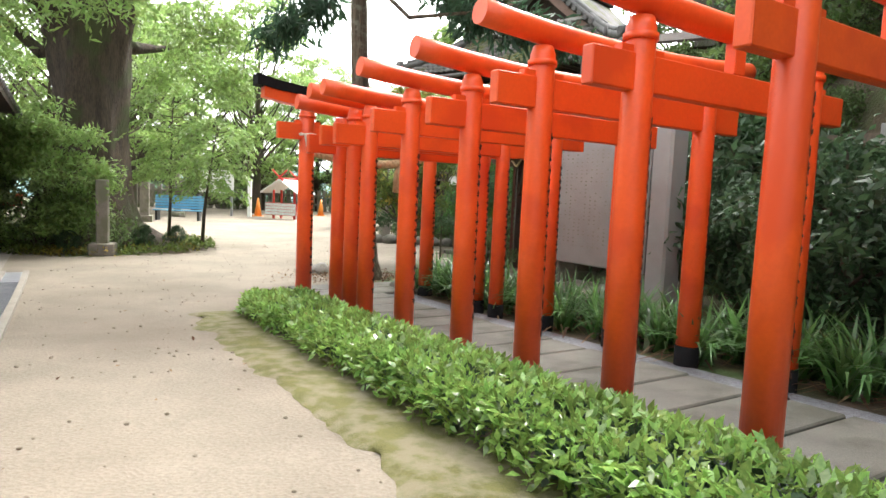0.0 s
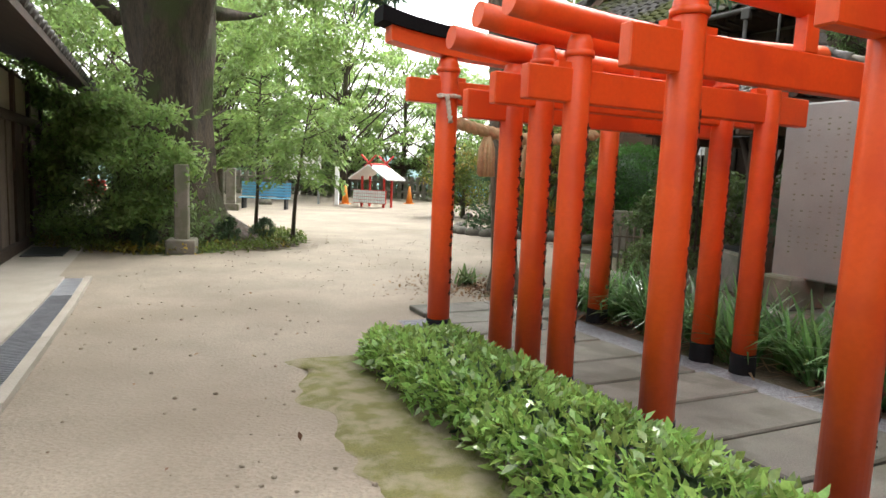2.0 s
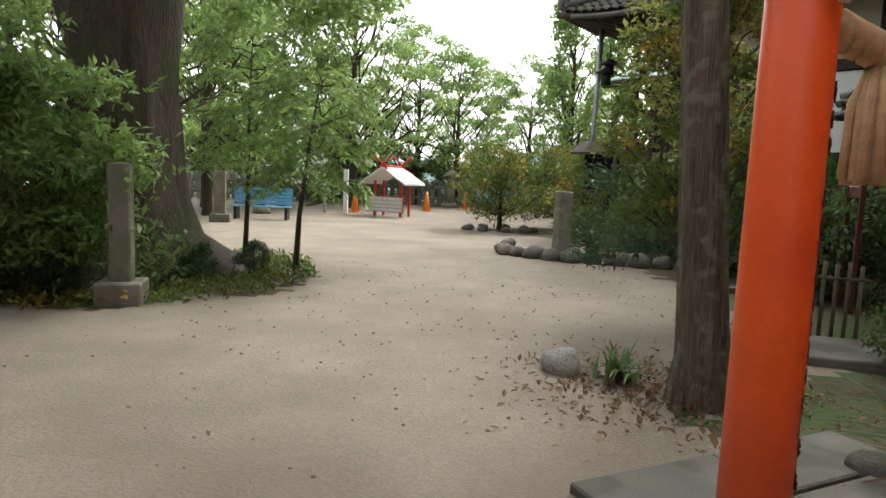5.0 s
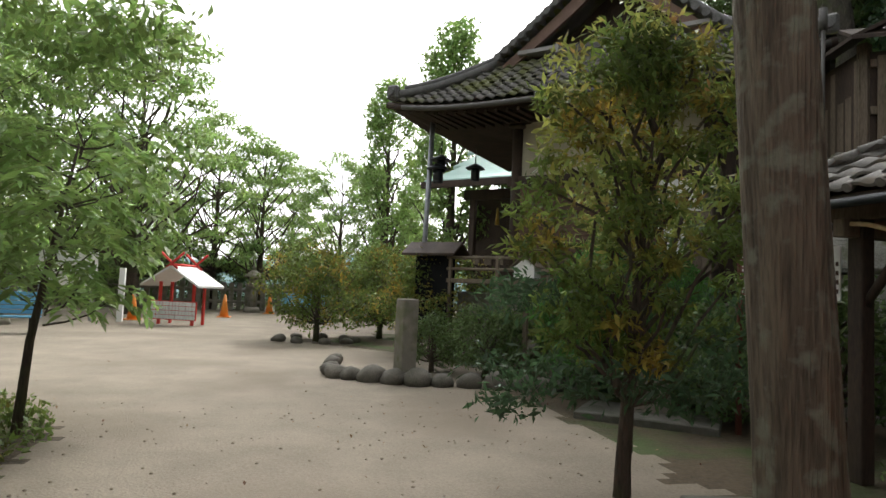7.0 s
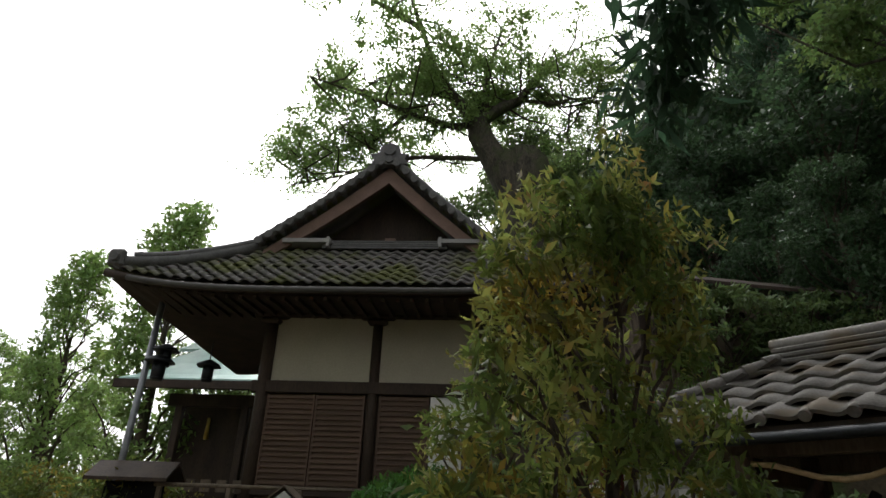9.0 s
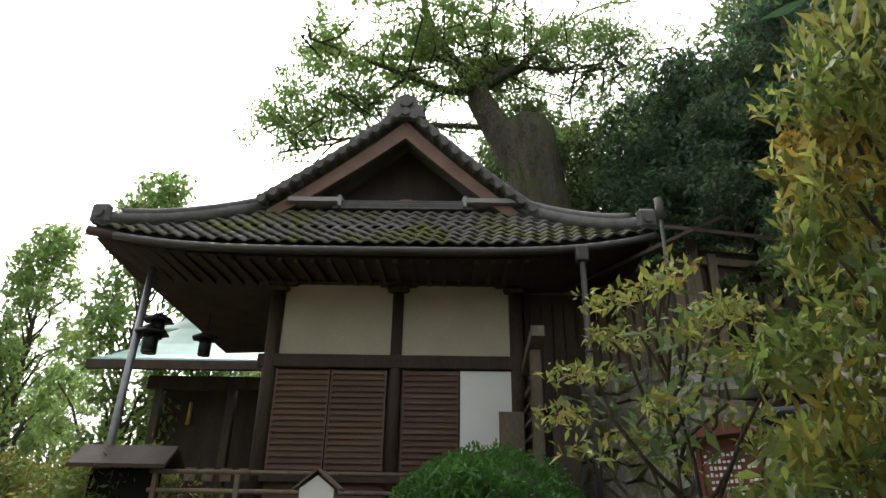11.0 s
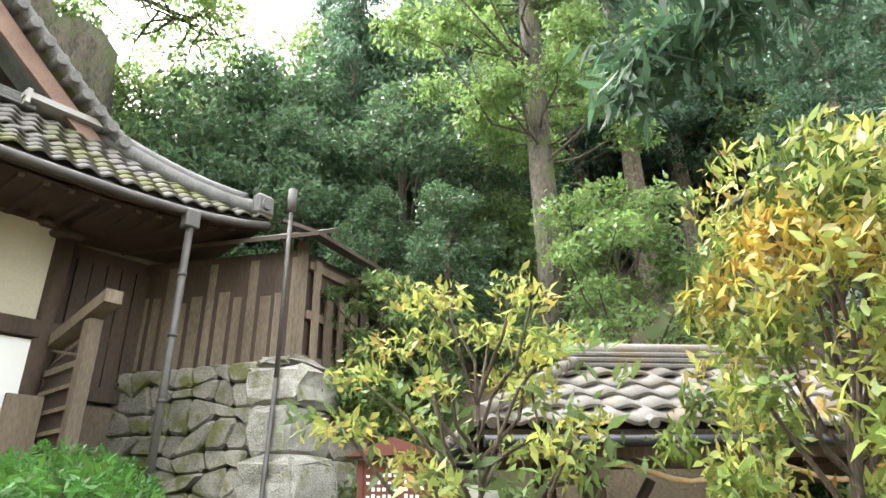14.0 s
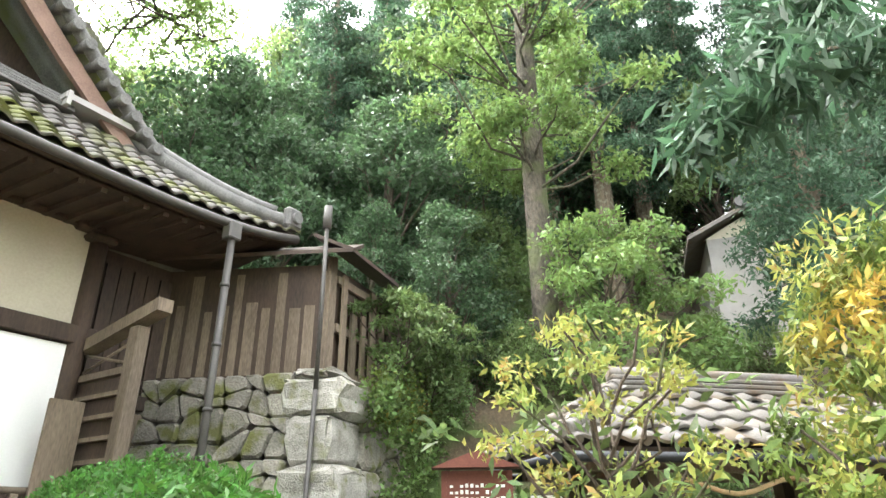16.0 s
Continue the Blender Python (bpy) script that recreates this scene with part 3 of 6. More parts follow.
# ---- timber wing beside the hall, annex, stone wall, fence on it ----
def hall_wing():
    g = thing("timber_wing_fence", "weathered timber wing fence with slanted top beam", "fence", HALL)
    bm = B()
    box(bm, 2.2, 2.36, -1.2, -1.02, 0.3, 3.9, bev=0.01)
    part("post", bm, WOODG, g)
    bm = B()
    plate(bm, [(2.18, -1.55, 4.02), (2.18, 0.0, 3.72), (2.18, 0.0, 3.88), (2.18, -1.55, 4.18)], 0.2, (1, 0, 0))
    part("top_beam", bm, WOODG, g)
    for z in (3.35, 2.0):
        part("rail", box(B(), 2.22, 2.32, -1.05, 0, z, z + 0.08), WOODG, g)
    part("backing", box(B(), 2.27, 2.31, -1.03, 0, 0.6, 3.33), WOOD, g)
    for i in range(5):
        z = 2.1 + i * 0.25
        part("cross_slat", box(B(), 2.2, 2.27, -1.03, 0, z, z + 0.05), WOODG, g)
    for s in (0, 1):
        bm = B()
        tube(bm, [(2.27, -1.0, 3.48 + 0.25 * s), (2.27, -0.05, 3.7 - 0.22 * s)], 0.02, 6)
        part("brace", bm, WOODG, g)
    part("loose_board", box(B(), 1.75, 2.15, -0.5, -0.45, 1.5, 3.05, bev=0.006), WOODG, g, "plank leaning on the fence")
    return g


hall_wing()


def annex():
    a = thing("annex", "dark boarded annex joined to the hall", "building", HALL)
    part("wall", box(B(), 2.3, 5.4, 0.25, 6, -0.6, 5.3), WOOD, a)
    for i in range(14):
        x = 2.4 + i * 0.21
        part("board", box(B(), x, x + 0.19, 0.2 + 0.01 * (i % 2), 0.25, 0.0, 5.1), WOOD, a)
    part("door_frame", box(B(), 2.6, 3.9, 0.1, 0.2, 3.15, 3.35, bev=0.01), WOOD, a)
    part("door", box(B(), 2.7, 3.7, 0.12, 0.195, 0.3, 3.1), WOODG, a, "bare timber door")
    bm = B()
    plate(bm, [(2.3, 0.3, 5.3), (5.4, 0.3, 5.3), (5.4, 5.0, 6.4), (2.3, 5.0, 6.4)], 0.12, (0, 0, 1))
    part("roof", bm, TILE, a)
    return a


annex()

W0, W1 = Vector((5.0, 17.05, 0)), Vector((6.05, 19.9, 0))       # foot of the dry stone wall's face
W2 = W0 + Vector((4.2, -2.6, 0))


def stone_face(wall, a, b, z0, z1, cell, lean, material, name="stone"):
    """Rough stones on a face from a to b, each of its own, with open joints."""
    d = (b - a)
    ln = d.length
    d.normalize()
    nrm = Vector((-d.y, d.x, 0))
    if nrm.x > 0:
        nrm = -nrm
    nxc, nzc = max(2, round(ln / cell)), max(2, round((z1 - z0) / (cell * 0.85)))
    pts = {}
    for i in range(nxc + 1):
        for j in range(nzc + 1):
            jx = RNG.uniform(-0.42, 0.42) if 0 < i < nxc else 0
            jz = RNG.uniform(-0.45, 0.45) if 0 < j < nzc else 0
            sh = 0.5 * (j % 2) if 0 < i < nxc else 0
            pts[i, j] = ((i + jx + sh * 0.6) / nxc * ln, z0 + (j + jz) / nzc * (z1 - z0))
    for i in range(nxc):
        for j in range(nzc):
            q = [pts[i, j], pts[i + 1, j], pts[i + 1, j + 1], pts[i, j + 1]]
            cx, cz = sum(p[0] for p in q) / 4, sum(p[1] for p in q) / 4
            poly = []
            for k in range(4):
                p, r = q[k], q[(k + 1) % 4]
                poly.append((p[0] + 0.16 * (r[0] - p[0]), p[1] + 0.16 * (r[1] - p[1])))
                poly.append((p[0] + 0.84 * (r[0] - p[0]), p[1] + 0.84 * (r[1] - p[1])))
            bm = B()
            dep = RNG.uniform(0.05, 0.13)
            rings = []
            for shrink, o in ((0.99, -0.12), (0.975, dep * 0.5), (0.8, dep)):
                rings.append([bm.verts.new(a + d * (cx + (px - cx) * shrink) + nrm * (o + lean * (z1 - (cz + (pz - cz) * shrink)) + RNG.uniform(-0.012, 0.012)) + Vector((0, 0, cz + (pz - cz) * shrink))) for px, pz in poly])
            for r0, r1 in zip(rings, rings[1:]):
                for k in range(8):
                    bm.faces.new((r0[k], r0[(k + 1) % 8], r1[(k + 1) % 8], r1[k]))
            bm.faces.new(rings[-1])
            part(name, bm, material, wall)


def stone_wall():
    w = thing("wall_stone_terrace", "dry stone terrace wall with mossy joints", "stone wall", kind="structure")
    bm = B()
    plate(bm, [(W0.x + 0.2, W0.y, -0.6), (W2.x, W2.y + 0.2, -0.6), (W2.x + 2, W2.y + 3, -0.6), (W1.x + 2, W1.y, -0.6), (W1.x + 0.2, W1.y, -0.6)], 4.15, (0, 0, 1))
    part("core", bm, SOIL, w)
    stone_face(w, W0 + Vector((0.1, 0.45, 0)), W1, -0.5, 3.6, 0.33, 0.09, WALLSTONE)
    stone_face(w, W0 + Vector((0.55, -0.32, 0)), W2, -0.5, 3.6, 0.42, 0.09, WALLSTONE)
    z = -0.5
    i = 0
    while z < 3.5:
        hh = (0.62, 0.5, 0.7, 0.45, 0.6)[i % 5]
        hh = min(hh, 3.62 - z)
        bm = B()
        L = 0.62 if i % 2 else 0.86
        box(bm, -L / 2, L / 2, -0.5, 0.5, 0.008, hh - 0.008, bev=0.07)
        bmesh.ops.subdivide_edges(bm, edges=bm.edges, cuts=1, use_grid_fill=True)
        for v in bm.verts:
            v.co += Vector(RNG.normal(size=3) * 0.026)
        o = 0.09 * (3.6 - z)
        bmesh.ops.transform(bm, matrix=pose(W0.x + 0.32 - o, W0.y + 0.06 - 0.02, z, 0, 0, 62), verts=bm.verts)
        part("quoin", bm, QUOIN, w)
        z += hh
        i += 1
    return w


stone_wall()


def terrace_fence():
    f = thing("terrace_fence", "weathered board fence with a small roof on the stone wall", "fence")
    for a, b, n in ((W0 + Vector((0.35, 0.1, 0)), W1 + Vector((0.1, 0, 0)), 13), (W0 + Vector((0.4, 0, 0)), W2 + Vector((-0.3, 0.3, 0)), 14)):
        d = b - a
        rz = math.degrees(math.atan2(d.y, d.x))
        for z in (3.7, 4.35, 5.1):
            bm = B()
            box(bm, 0, d.length, -0.04, 0.04, z - 0.06, z + 0.06, pose(a.x, a.y, 0, 0, 0, rz))
            part("rail", bm, WOODG, f)
        bm = B()
        box(bm, 0, d.length, 0.03, 0.05, 3.62, 5.3, pose(a.x, a.y, 0, 0, 0, rz))
        part("backing", bm, WOOD, f)
        for i in range(n):
            p = a + d * ((i + 0.5) / n)
            wd = 0.085 * RNG.uniform(0.7, 1.1)
            bm = B()
            top = RNG.uniform(4.6, 4.75) if i % 3 else 5.2
            box(bm, -wd, wd, -0.02, 0.02, 3.65, top, pose(p.x - 0.05 * abs(d.y) / d.length, p.y - 0.05, 0, 0, 0, rz))
            part("board", bm, WOODG, f)
    for p in (W0 + Vector((0.4, 0.1, 0)), W1, W0.lerp(W2, 0.5) + Vector((0.2, 0, 0))):
        bm = B()
        box(bm, -0.08, 0.08, -0.08, 0.08, 3.6, 5.45, pose(p.x, p.y, 0, 0, 0, 20), bev=0.008)
        part("post", bm, WOODG, f)
    for a, b in ((W0 + Vector((-0.15, -0.2, 0)), W1 + Vector((-0.3, 0, 0))), (W0 + Vector((-0.15, -0.2, 0)), W2 + Vector((-0.4, 0, 0)))):
        d = (b - a).normalized()
        n = Vector((-d.y, d.x, 0))
        if n.x < 0:
            n = -n
        if n.y < 0 and abs(n.y) > abs(n.x):
            n = -n
        bm = B()
        plate(bm, [(a.x, a.y, 5.35), (b.x, b.y, 5.35), (b.x + n.x * 0.7, b.y + n.y * 0.7, 5.72), (a.x + n.x * 0.7, a.y + n.y * 0.7, 5.72)], 0.06, (0, 0, 1))
        part("roof", bm, WOOD, f)
    return f


terrace_fence()
bm = B()
tube(bm, [(4.72, 17.25, 3.3), (4.72, 17.25, 5.95)], 0.03, 8)
tube(bm, [(4.72, 17.25, 5.62), (4.72, 17.25, 5.98)], 0.065, 10)
tube(bm, [(4.72, 17.25, 3.3), (4.6, 17.3, 1.0), (4.55, 17.2, -0.4)], 0.03, 8)
solo("conduit_pole", bm, PIPE, "thin grey conduit pole against the stone wall", "pole")


# ---- wash-house with a hipped tiled roof ----
def wash_house():
    w = thing("wash_house", "small open wash-house with silvery hipped tile roof", "pavilion", pose(2.9, 12.75, -0.37, 0, 0, 2))
    L0, L1, hw, ze, zr = -2.4, 2.4, 1.2, 2.66, 3.36
    for y in (-1.4, 1.4):
        for x in (-0.72, 0.72):
            part("post", box(B(), x - 0.08, x + 0.08, y - 0.08, y + 0.08, 0, 2.62, bev=0.012), WOOD, w)
        part("tie_beam", box(B(), -1.0, 1.0, y - 0.06, y + 0.06, 2.3, 2.48, bev=0.01), WOODG, w)
        for sx in (-1, 1):
            bm = B()
            tube(bm, [(sx * 0.72, y, 1.6), (sx * 0.72, y - 0.5 * math.copysign(1, y), 2.3)], 0.045, 6)
            part("brace", bm, WOOD, w)
    for x in (-0.75, 0.75):
        part("beam", box(B(), x - 0.06, x + 0.06, L0 + 0.3, L1 - 0.3, 2.48, 2.64, bev=0.01), WOODG, w)
    part("side_screen", box(B(), -0.7, 0.7, -1.36, -1.3, 0.3, 1.5), WOODG, w, "weathered board screen")
    run = hw
    tile = mesh_of(wave_tile(0.325, 0.3, 0.03, 0.024), "pan_tile", TILE2)
    cap = mesh_of(tube(B(), [(0, -0.03, 0.0), (0, 0.05, 0.0)], 0.045, 12), "eave_cap", TILE2)
    ang = math.atan2(zr - ze, hw)
    n_rows = 5
    # each slope: its eave's middle, its turn, its half length and whether it narrows to a point
    for cx, cy, turn, half in ((-hw, 0, -90, L1), (hw, 0, 90, L1), (0, L1, 180, hw), (0, L0, 0, hw)):
        m0 = pose(cx, cy, 0, 0, 0, turn)
        bm = B()
        pts = [(-half, 0, ze - 0.05), (half, 0, ze - 0.05), (half - run, run, zr - 0.05), (-half + run, run, zr - 0.05)]
        if half <= run:
            pts = pts[:3]
        plate(bm, [m0 @ Vector(p) for p in pts], 0.045, (0, 0, 1))
        sl = part("roof_slope", bm, WOOD, w)
        for j in range(n_rows):
            a = j / n_rows
            hl = half - run * a
            n = max(1, round(2 * hl / 0.32))
            for i in range(n):
                x = -hl + (i + 0.5) * 2 * hl / n
                m = m0 @ Matrix.Translation((x, run * a - 0.05, ze + (zr - ze) * a + 0.03)) @ Matrix.Rotation(ang, 4, 'X')
                ob = new("pan_tile", tile)
                ob.parent = sl
                ob.matrix_local = m
                if j == 0:
                    ob = new("eave_cap", cap)
                    ob.parent = sl
                    ob.matrix_local = m @ Matrix.Translation((-0.09, 0, 0.02))
        bm = B()
        tube(bm, [m0 @ Vector((-half, -0.1, ze - 0.1)), m0 @ Vector((half, -0.1, ze - 0.1))], 0.045, 8)
        part("gutter", bm, IRON, w)
    for k in range(3):
        part("ridge_course", box(B(), -0.12 + 0.015 * k, 0.12 - 0.015 * k, L0 + run - 0.1, L1 - run + 0.1, zr + 0.02 + 0.06 * k, zr + 0.07 + 0.06 * k, bev=0.012), TILE2, w)
    bm = B()
    tube(bm, [(0, L0 + run - 0.12, zr + 0.23), (0, L1 - run + 0.12, zr + 0.23)], 0.065, 10)
    part("ridge_cap", bm, TILE2, w)
    for sx in (-1, 1):
        for ye, yr in ((L0, L0 + run), (L1, L1 - run)):
            bm = B()
            for k in range(8):
                a, b = k / 8, (k + 1.1) / 8
                p = Vector((sx * hw, ye, ze + 0.11)).lerp(Vector((0, yr, zr + 0.11)), a)
                q = Vector((sx * hw, ye, ze + 0.10)).lerp(Vector((0, yr, zr + 0.10)), b)
                tube(bm, [p, q], [0.08, 0.068], 10)
            part("hip_tiling", bm, TILE2, w, "row of half-round hip tiles")
    bm = B()
    tube(bm, [(-0.95, -1.3 + 2.6 * i / 16, 2.42 - 0.14 * math.sin(math.pi * i / 8) ** 2) for i in range(17)], 0.022, 8)
    part("straw_rope", bm, ROPE, w, "thin straw rope under the eave")
    b = thing("water_basin", "carved granite water basin under the wash-house roof", "basin", pose(2.9, 12.75, -0.37, 0, 0, 2))
    part("trough", box(B(), -0.45, 0.45, -0.9, 0.9, 0, 0.62, bev=0.04), GRANITE, b)
    part("water", box(B(), -0.36, 0.36, -0.8, 0.8, 0.6, 0.635), IRON, b)
    return w


wash_house()


# ---- gates ----
def char_marks(bm, x, y, z0, z1, n, r, ang):
    """A column of brushed characters, each a few strokes, on a post."""
    for i in range(n):
        z = z1 - (z1 - z0) * i / max(1, n - 1)
        for k in range(4):
            w, hh = (0.028, 0.0055) if k % 2 else (0.0055, 0.026)
            ox, oz = RNG.uniform(-0.012, 0.012), RNG.uniform(-0.014, 0.014)
            m = pose(x, y, z, 0, 0, ang) @ Matrix.Translation((ox, -r - 0.0012, oz))
            box(bm, -w, w, -0.001, 0.004, -hh, hh, m)


def bowed(bm, x0, x1, z, r, rise, seg=16, n=12):
    tube(bm, [(x0 + (x1 - x0) * i / n, 0, z + rise * (2 * i / n - 1) ** 2) for i in range(n + 1)], r, seg)


def torii(s, width, first=False, dz=0.0, r=0.098):
    x, y = sc_(s, 2.93)
    g0 = gz(x, y)
    t = thing("torii_gate", "vermilion torii gate with black shimaki and straw rope" if first else "vermilion painted torii gate with log lintel", "torii", pose(x, y, g0, 0, 0, 30), "torii gates along the path")
    H = 2.46 + dz
    for px in (0, width):
        bm = B()
        tube(bm, [(px, 0, 0.12), (px, 0, 1.2), (px, 0, H - 0.06), (px, 0, H)], [r, r * 0.97, r * 0.9, r * 0.7], 24)
        tube(bm, [(px, 0, H - 0.14), (px, 0, H - 0.1)], r * 1.04, 24)
        p = part("post", bm, RED, t)
        bm = B()
        tube(bm, [(px, 0, -0.3), (px, 0, 0.15)], r * 1.06, 24)
        part("base_sleeve", bm, BLACK, p, "black painted foot")
        bm = B()
        a = 38 if px == 0 else 30
        char_marks(bm, px, 0, 0.9, 1.85, 13, r * 0.97, a)
        char_marks(bm, px, 0, 0.42, 0.75, 4, r * 1.0, a + 4)
        part("inscription", bm, INK, p, "column of faded brushed characters")
    nz = H - 0.33
    part("tie_beam", box(B(), -0.42, width + 0.42, -0.045, 0.045, nz - 0.11, nz + 0.11, bev=0.008), RED, t)
    for px in (0, width):
        for q in (-1, 1):
            bm = B()
            box(bm, px + q * 0.13 - 0.05, px + q * 0.13 + 0.05, -0.03, 0.03, nz + 0.11, nz + 0.15)
            part("wedge", bm, RED, t)
    part("strut", box(B(), width / 2 - 0.06, width / 2 + 0.06, -0.04, 0.04, nz + 0.11, H + 0.06, bev=0.006), RED, t)
    if first:
        bm = B()
        n = 12
        for z0, z1, e, dd, mt, nm, lb in ((H - 0.02, H + 0.13, 0.62, 0.09, RED, "lintel", ""), (H + 0.13, H + 0.24, 0.72, 0.13, BLACK, "cap_beam", "black upswept cap beam")):
            bm = B()
            top, bot = [], []
            for i in range(n + 1):
                k = i / n
                xx = -e + (width + 2 * e) * k
                rz = 0.07 * (2 * k - 1) ** 4 + 0.03 * (2 * k - 1) ** 2
                top.append((xx, -dd, z1 + rz * 1.25))
                bot.append((xx, -dd, z0 + rz))
            plate(bm, top + bot[::-1], 2 * dd, (0, 1, 0))
            part(nm, bm, mt, t, lb)
    else:
        bm = B()
        bowed(bm, -0.56, width + 0.56, H + 0.07, 0.088, 0.075, 20)
        part("log_lintel", bm, RED, t)
    return t


GATES = [(8.44, 2.0, True, 0.24, 0.112), (7.2, 1.82, False, -0.04, 0.098), (6.78, 1.84, False, 0.02, 0.098), (6.36, 1.85, False, 0.0, 0.096), (5.42, 1.86, False, 0.03, 0.1), (4.37, 1.85, False, -0.02, 0.098), (3.49, 1.86, False, 0.02, 0.1), (2.61, 1.85, False, 0.0, 0.1), (1.68, 1.86, False, 0.0, 0.1)]
for g_ in GATES:
    torii(*g_)


def twisted(bm, pts, r, strands=3, turns=6, seg=7):
    pts = [Vector(p) for p in pts]
    n = len(pts)
    for k in range(strands):
        path = []
        for i, p in enumerate(pts):
            d = (pts[min(i + 1, n - 1)] - pts[max(0, i - 1)]).normalized()
            o = d.orthogonal().normalized()
            q = d.cross(o)
            a = 2 * math.pi * (k / strands + turns * i / n)
            path.append(p + (o * math.cos(a) + q * math.sin(a)) * r * 0.55)
        tube(bm, path, r * 0.6, seg)


fx, fy = sc_(8.44, 2.93)
FG = pose(fx, fy, gz(fx, fy), 0, 0, 30)
rope = thing("sacred_rope", "thick twisted straw rope with tassels hung in the first gate", "rope", FG)
bm = B()
twisted(bm, [(0.15 + 1.7 * i / 48, 0.06, 2.10 - 0.11 * math.sin(math.pi * i / 48)) for i in range(49)], 0.06, 3, 8)
part("rope", bm, ROPE, rope)
for x in (0.5, 1.0, 1.5):
    bm = B()
    for k in range(26):
        a = k * 2.4
        q = 0.085 * math.sqrt((k + 0.5) / 26)
        tube(bm, [(x + q * 0.35 * math.cos(a), 0.06 + q * 0.35 * math.sin(a), 2.0), (x + q * 0.9 * math.cos(a), 0.06 + q * 0.9 * math.sin(a), 1.86), (x + q * math.cos(a), 0.06 + q * math.sin(a), 1.58 + RNG.uniform(0, 0.02))], [0.012, 0.02, 0.02], 6)
    part("tassel", bm, ROPE, rope, "pale straw tassel")
tie = thing("post_rope", "pale rope knotted round the gate post", "rope", FG)
bm = B()
twisted(bm, [(0.125 * math.cos(a * 0.2618), 0.125 * math.sin(a * 0.2618), 2.33) for a in range(25)], 0.022, 2, 10)
part("loop", bm, ROPEW, tie)
bm = B()
twisted(bm, [(-0.06 + 0.004 * i, -0.125 - 0.002 * i, 2.33 - 0.025 * i) for i in range(11)], 0.024, 2, 3)
part("tail", bm, ROPEW, tie)

# ---- path between the posts ----

def strip(name, s0, s1, c0, c1, dz, material, label, category, jag=0.0, step=0.25, nc=5):
    """A thin skin over the ground along the row of gates."""
    bm = B()
    n = int((s1 - s0) / step)
    rows = []
    for i in range(n + 1):
        s = s0 + (s1 - s0) * i / n
        row = []
        for j in range(nc + 1):
            c = c0 + (c1 - c0) * j / nc
            if j in (0, nc) and jag:
                c += jag * noise.noise((s * 1.7, c * 3, 2.0)) + 0.4 * jag * noise.noise((s * 6, c, 5))
            x, y = sc_(s, c)
            edge = 0.0 if j in (0, nc) else 1.0
            row.append(bm.verts.new((x, y, gz(x, y) + (dz if jag == 0 else 0.002 + dz * edge))))
        rows.append(row)
    for a, b in zip(rows, rows[1:]):
        for j in range(nc):
            bm.faces.new((a[j], a[j + 1], b[j + 1], b[j])).smooth = True
    return solo(name, bm, material, label, category, kind="structure")


strip("gravel_bed", -4, 9.0, 2.7, 4.75, 0.012, GRAVEL, "dark grey gravel under the gates", "gravel")
strip("moss_verge", -4, 7.7, 1.28, 2.0, 0.02, MOSS, "mossy verge along the hedge foot", "moss", jag=0.17, step=0.05, nc=8)
slabs = thing("pavement_slab_path", "worn stone slab path under the gates", "path", kind="structure")
s = 9.6
while s > -3.5:
    ln = RNG.uniform(0.5, 0.62)
    for c0, c1 in ((3.12, 4.28),) if s < 8.6 else ((2.3, 3.3), (3.32, 4.3)):
        bm = B()
        box(bm, -ln / 2 + 0.015, ln / 2 - 0.015, c0 - 3.7 + RNG.uniform(-0.05, 0.05), c1 - 3.7 + RNG.uniform(-0.05, 0.05), -0.1, 0.045, bev=0.012)
        x, y = sc_(s - ln / 2, 3.7)
        fall = math.degrees(math.atan2(gz(*sc_(s - ln, 3.7)) - gz(*sc_(s, 3.7)), ln))
        ob = part("slab", bm, SLAB, slabs)
        ob.matrix_world = pose(x, y, gz(x, y) + 0.01, 0, fall, 120)
    s -= ln

# ---- hedge ----
def hedge():
    h = thing("hedge", "low clipped evergreen hedge with glossy fresh leaves", "hedge")
    pts, aim = [], []
    n = 19000
    for _ in range(n):
        s = RNG.uniform(-2.8, 7.75)
        w = 0.5
        a = RNG.uniform(0, math.pi)
        rr = RNG.uniform(0.8, 1.04) + 0.16 * noise.noise((s * 2.2, a * 1.5, 1.0))
        if s > 7.3:
            rr *= math.sqrt(max(0.02, 1 - ((s - 7.3) / 0.48) ** 2))
        ca, sa = math.cos(a), math.sin(a)
        ca = math.copysign(abs(ca) ** 0.6, ca)
        sa = abs(sa) ** 0.6
        c = 2.22 + 0.43 * rr * ca
        x, y = sc_(s, c)
        pts.append((x, y, gz(x, y) + 0.03 + 0.27 * rr * sa))
        o = C * ca
        aim.append((o.x, o.y, 0.35 + sa))
    part("foliage", leaves("foliage", np.array(pts), 0.072, LEAFH, 2.3, 0.6, 0, np.array(aim) * 0.4), LEAFH, h)
    bm = B()
    for i in range(46):
        s = -2.6 + i * 0.225
        for k in range(3):
            x, y = sc_(s + RNG.uniform(-0.1, 0.1), 2.26 + RNG.uniform(-0.22, 0.22))
            x2, y2 = sc_(s + RNG.uniform(-0.2, 0.2), 2.26 + RNG.uniform(-0.38, 0.38))
            tube(bm, [(x, y, gz(x, y) - 0.05), (x2, y2, gz(x, y) + 0.22)], [0.012, 0.005], 5)
    part("stems", bm, BARKD, h)
    # inner leaves in a much darker green, painting the shade inside the hedge
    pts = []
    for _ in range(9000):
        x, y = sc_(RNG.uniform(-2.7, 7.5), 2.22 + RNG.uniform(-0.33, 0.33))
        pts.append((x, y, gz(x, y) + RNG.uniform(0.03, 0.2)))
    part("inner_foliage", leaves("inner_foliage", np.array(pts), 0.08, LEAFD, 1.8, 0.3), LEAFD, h)


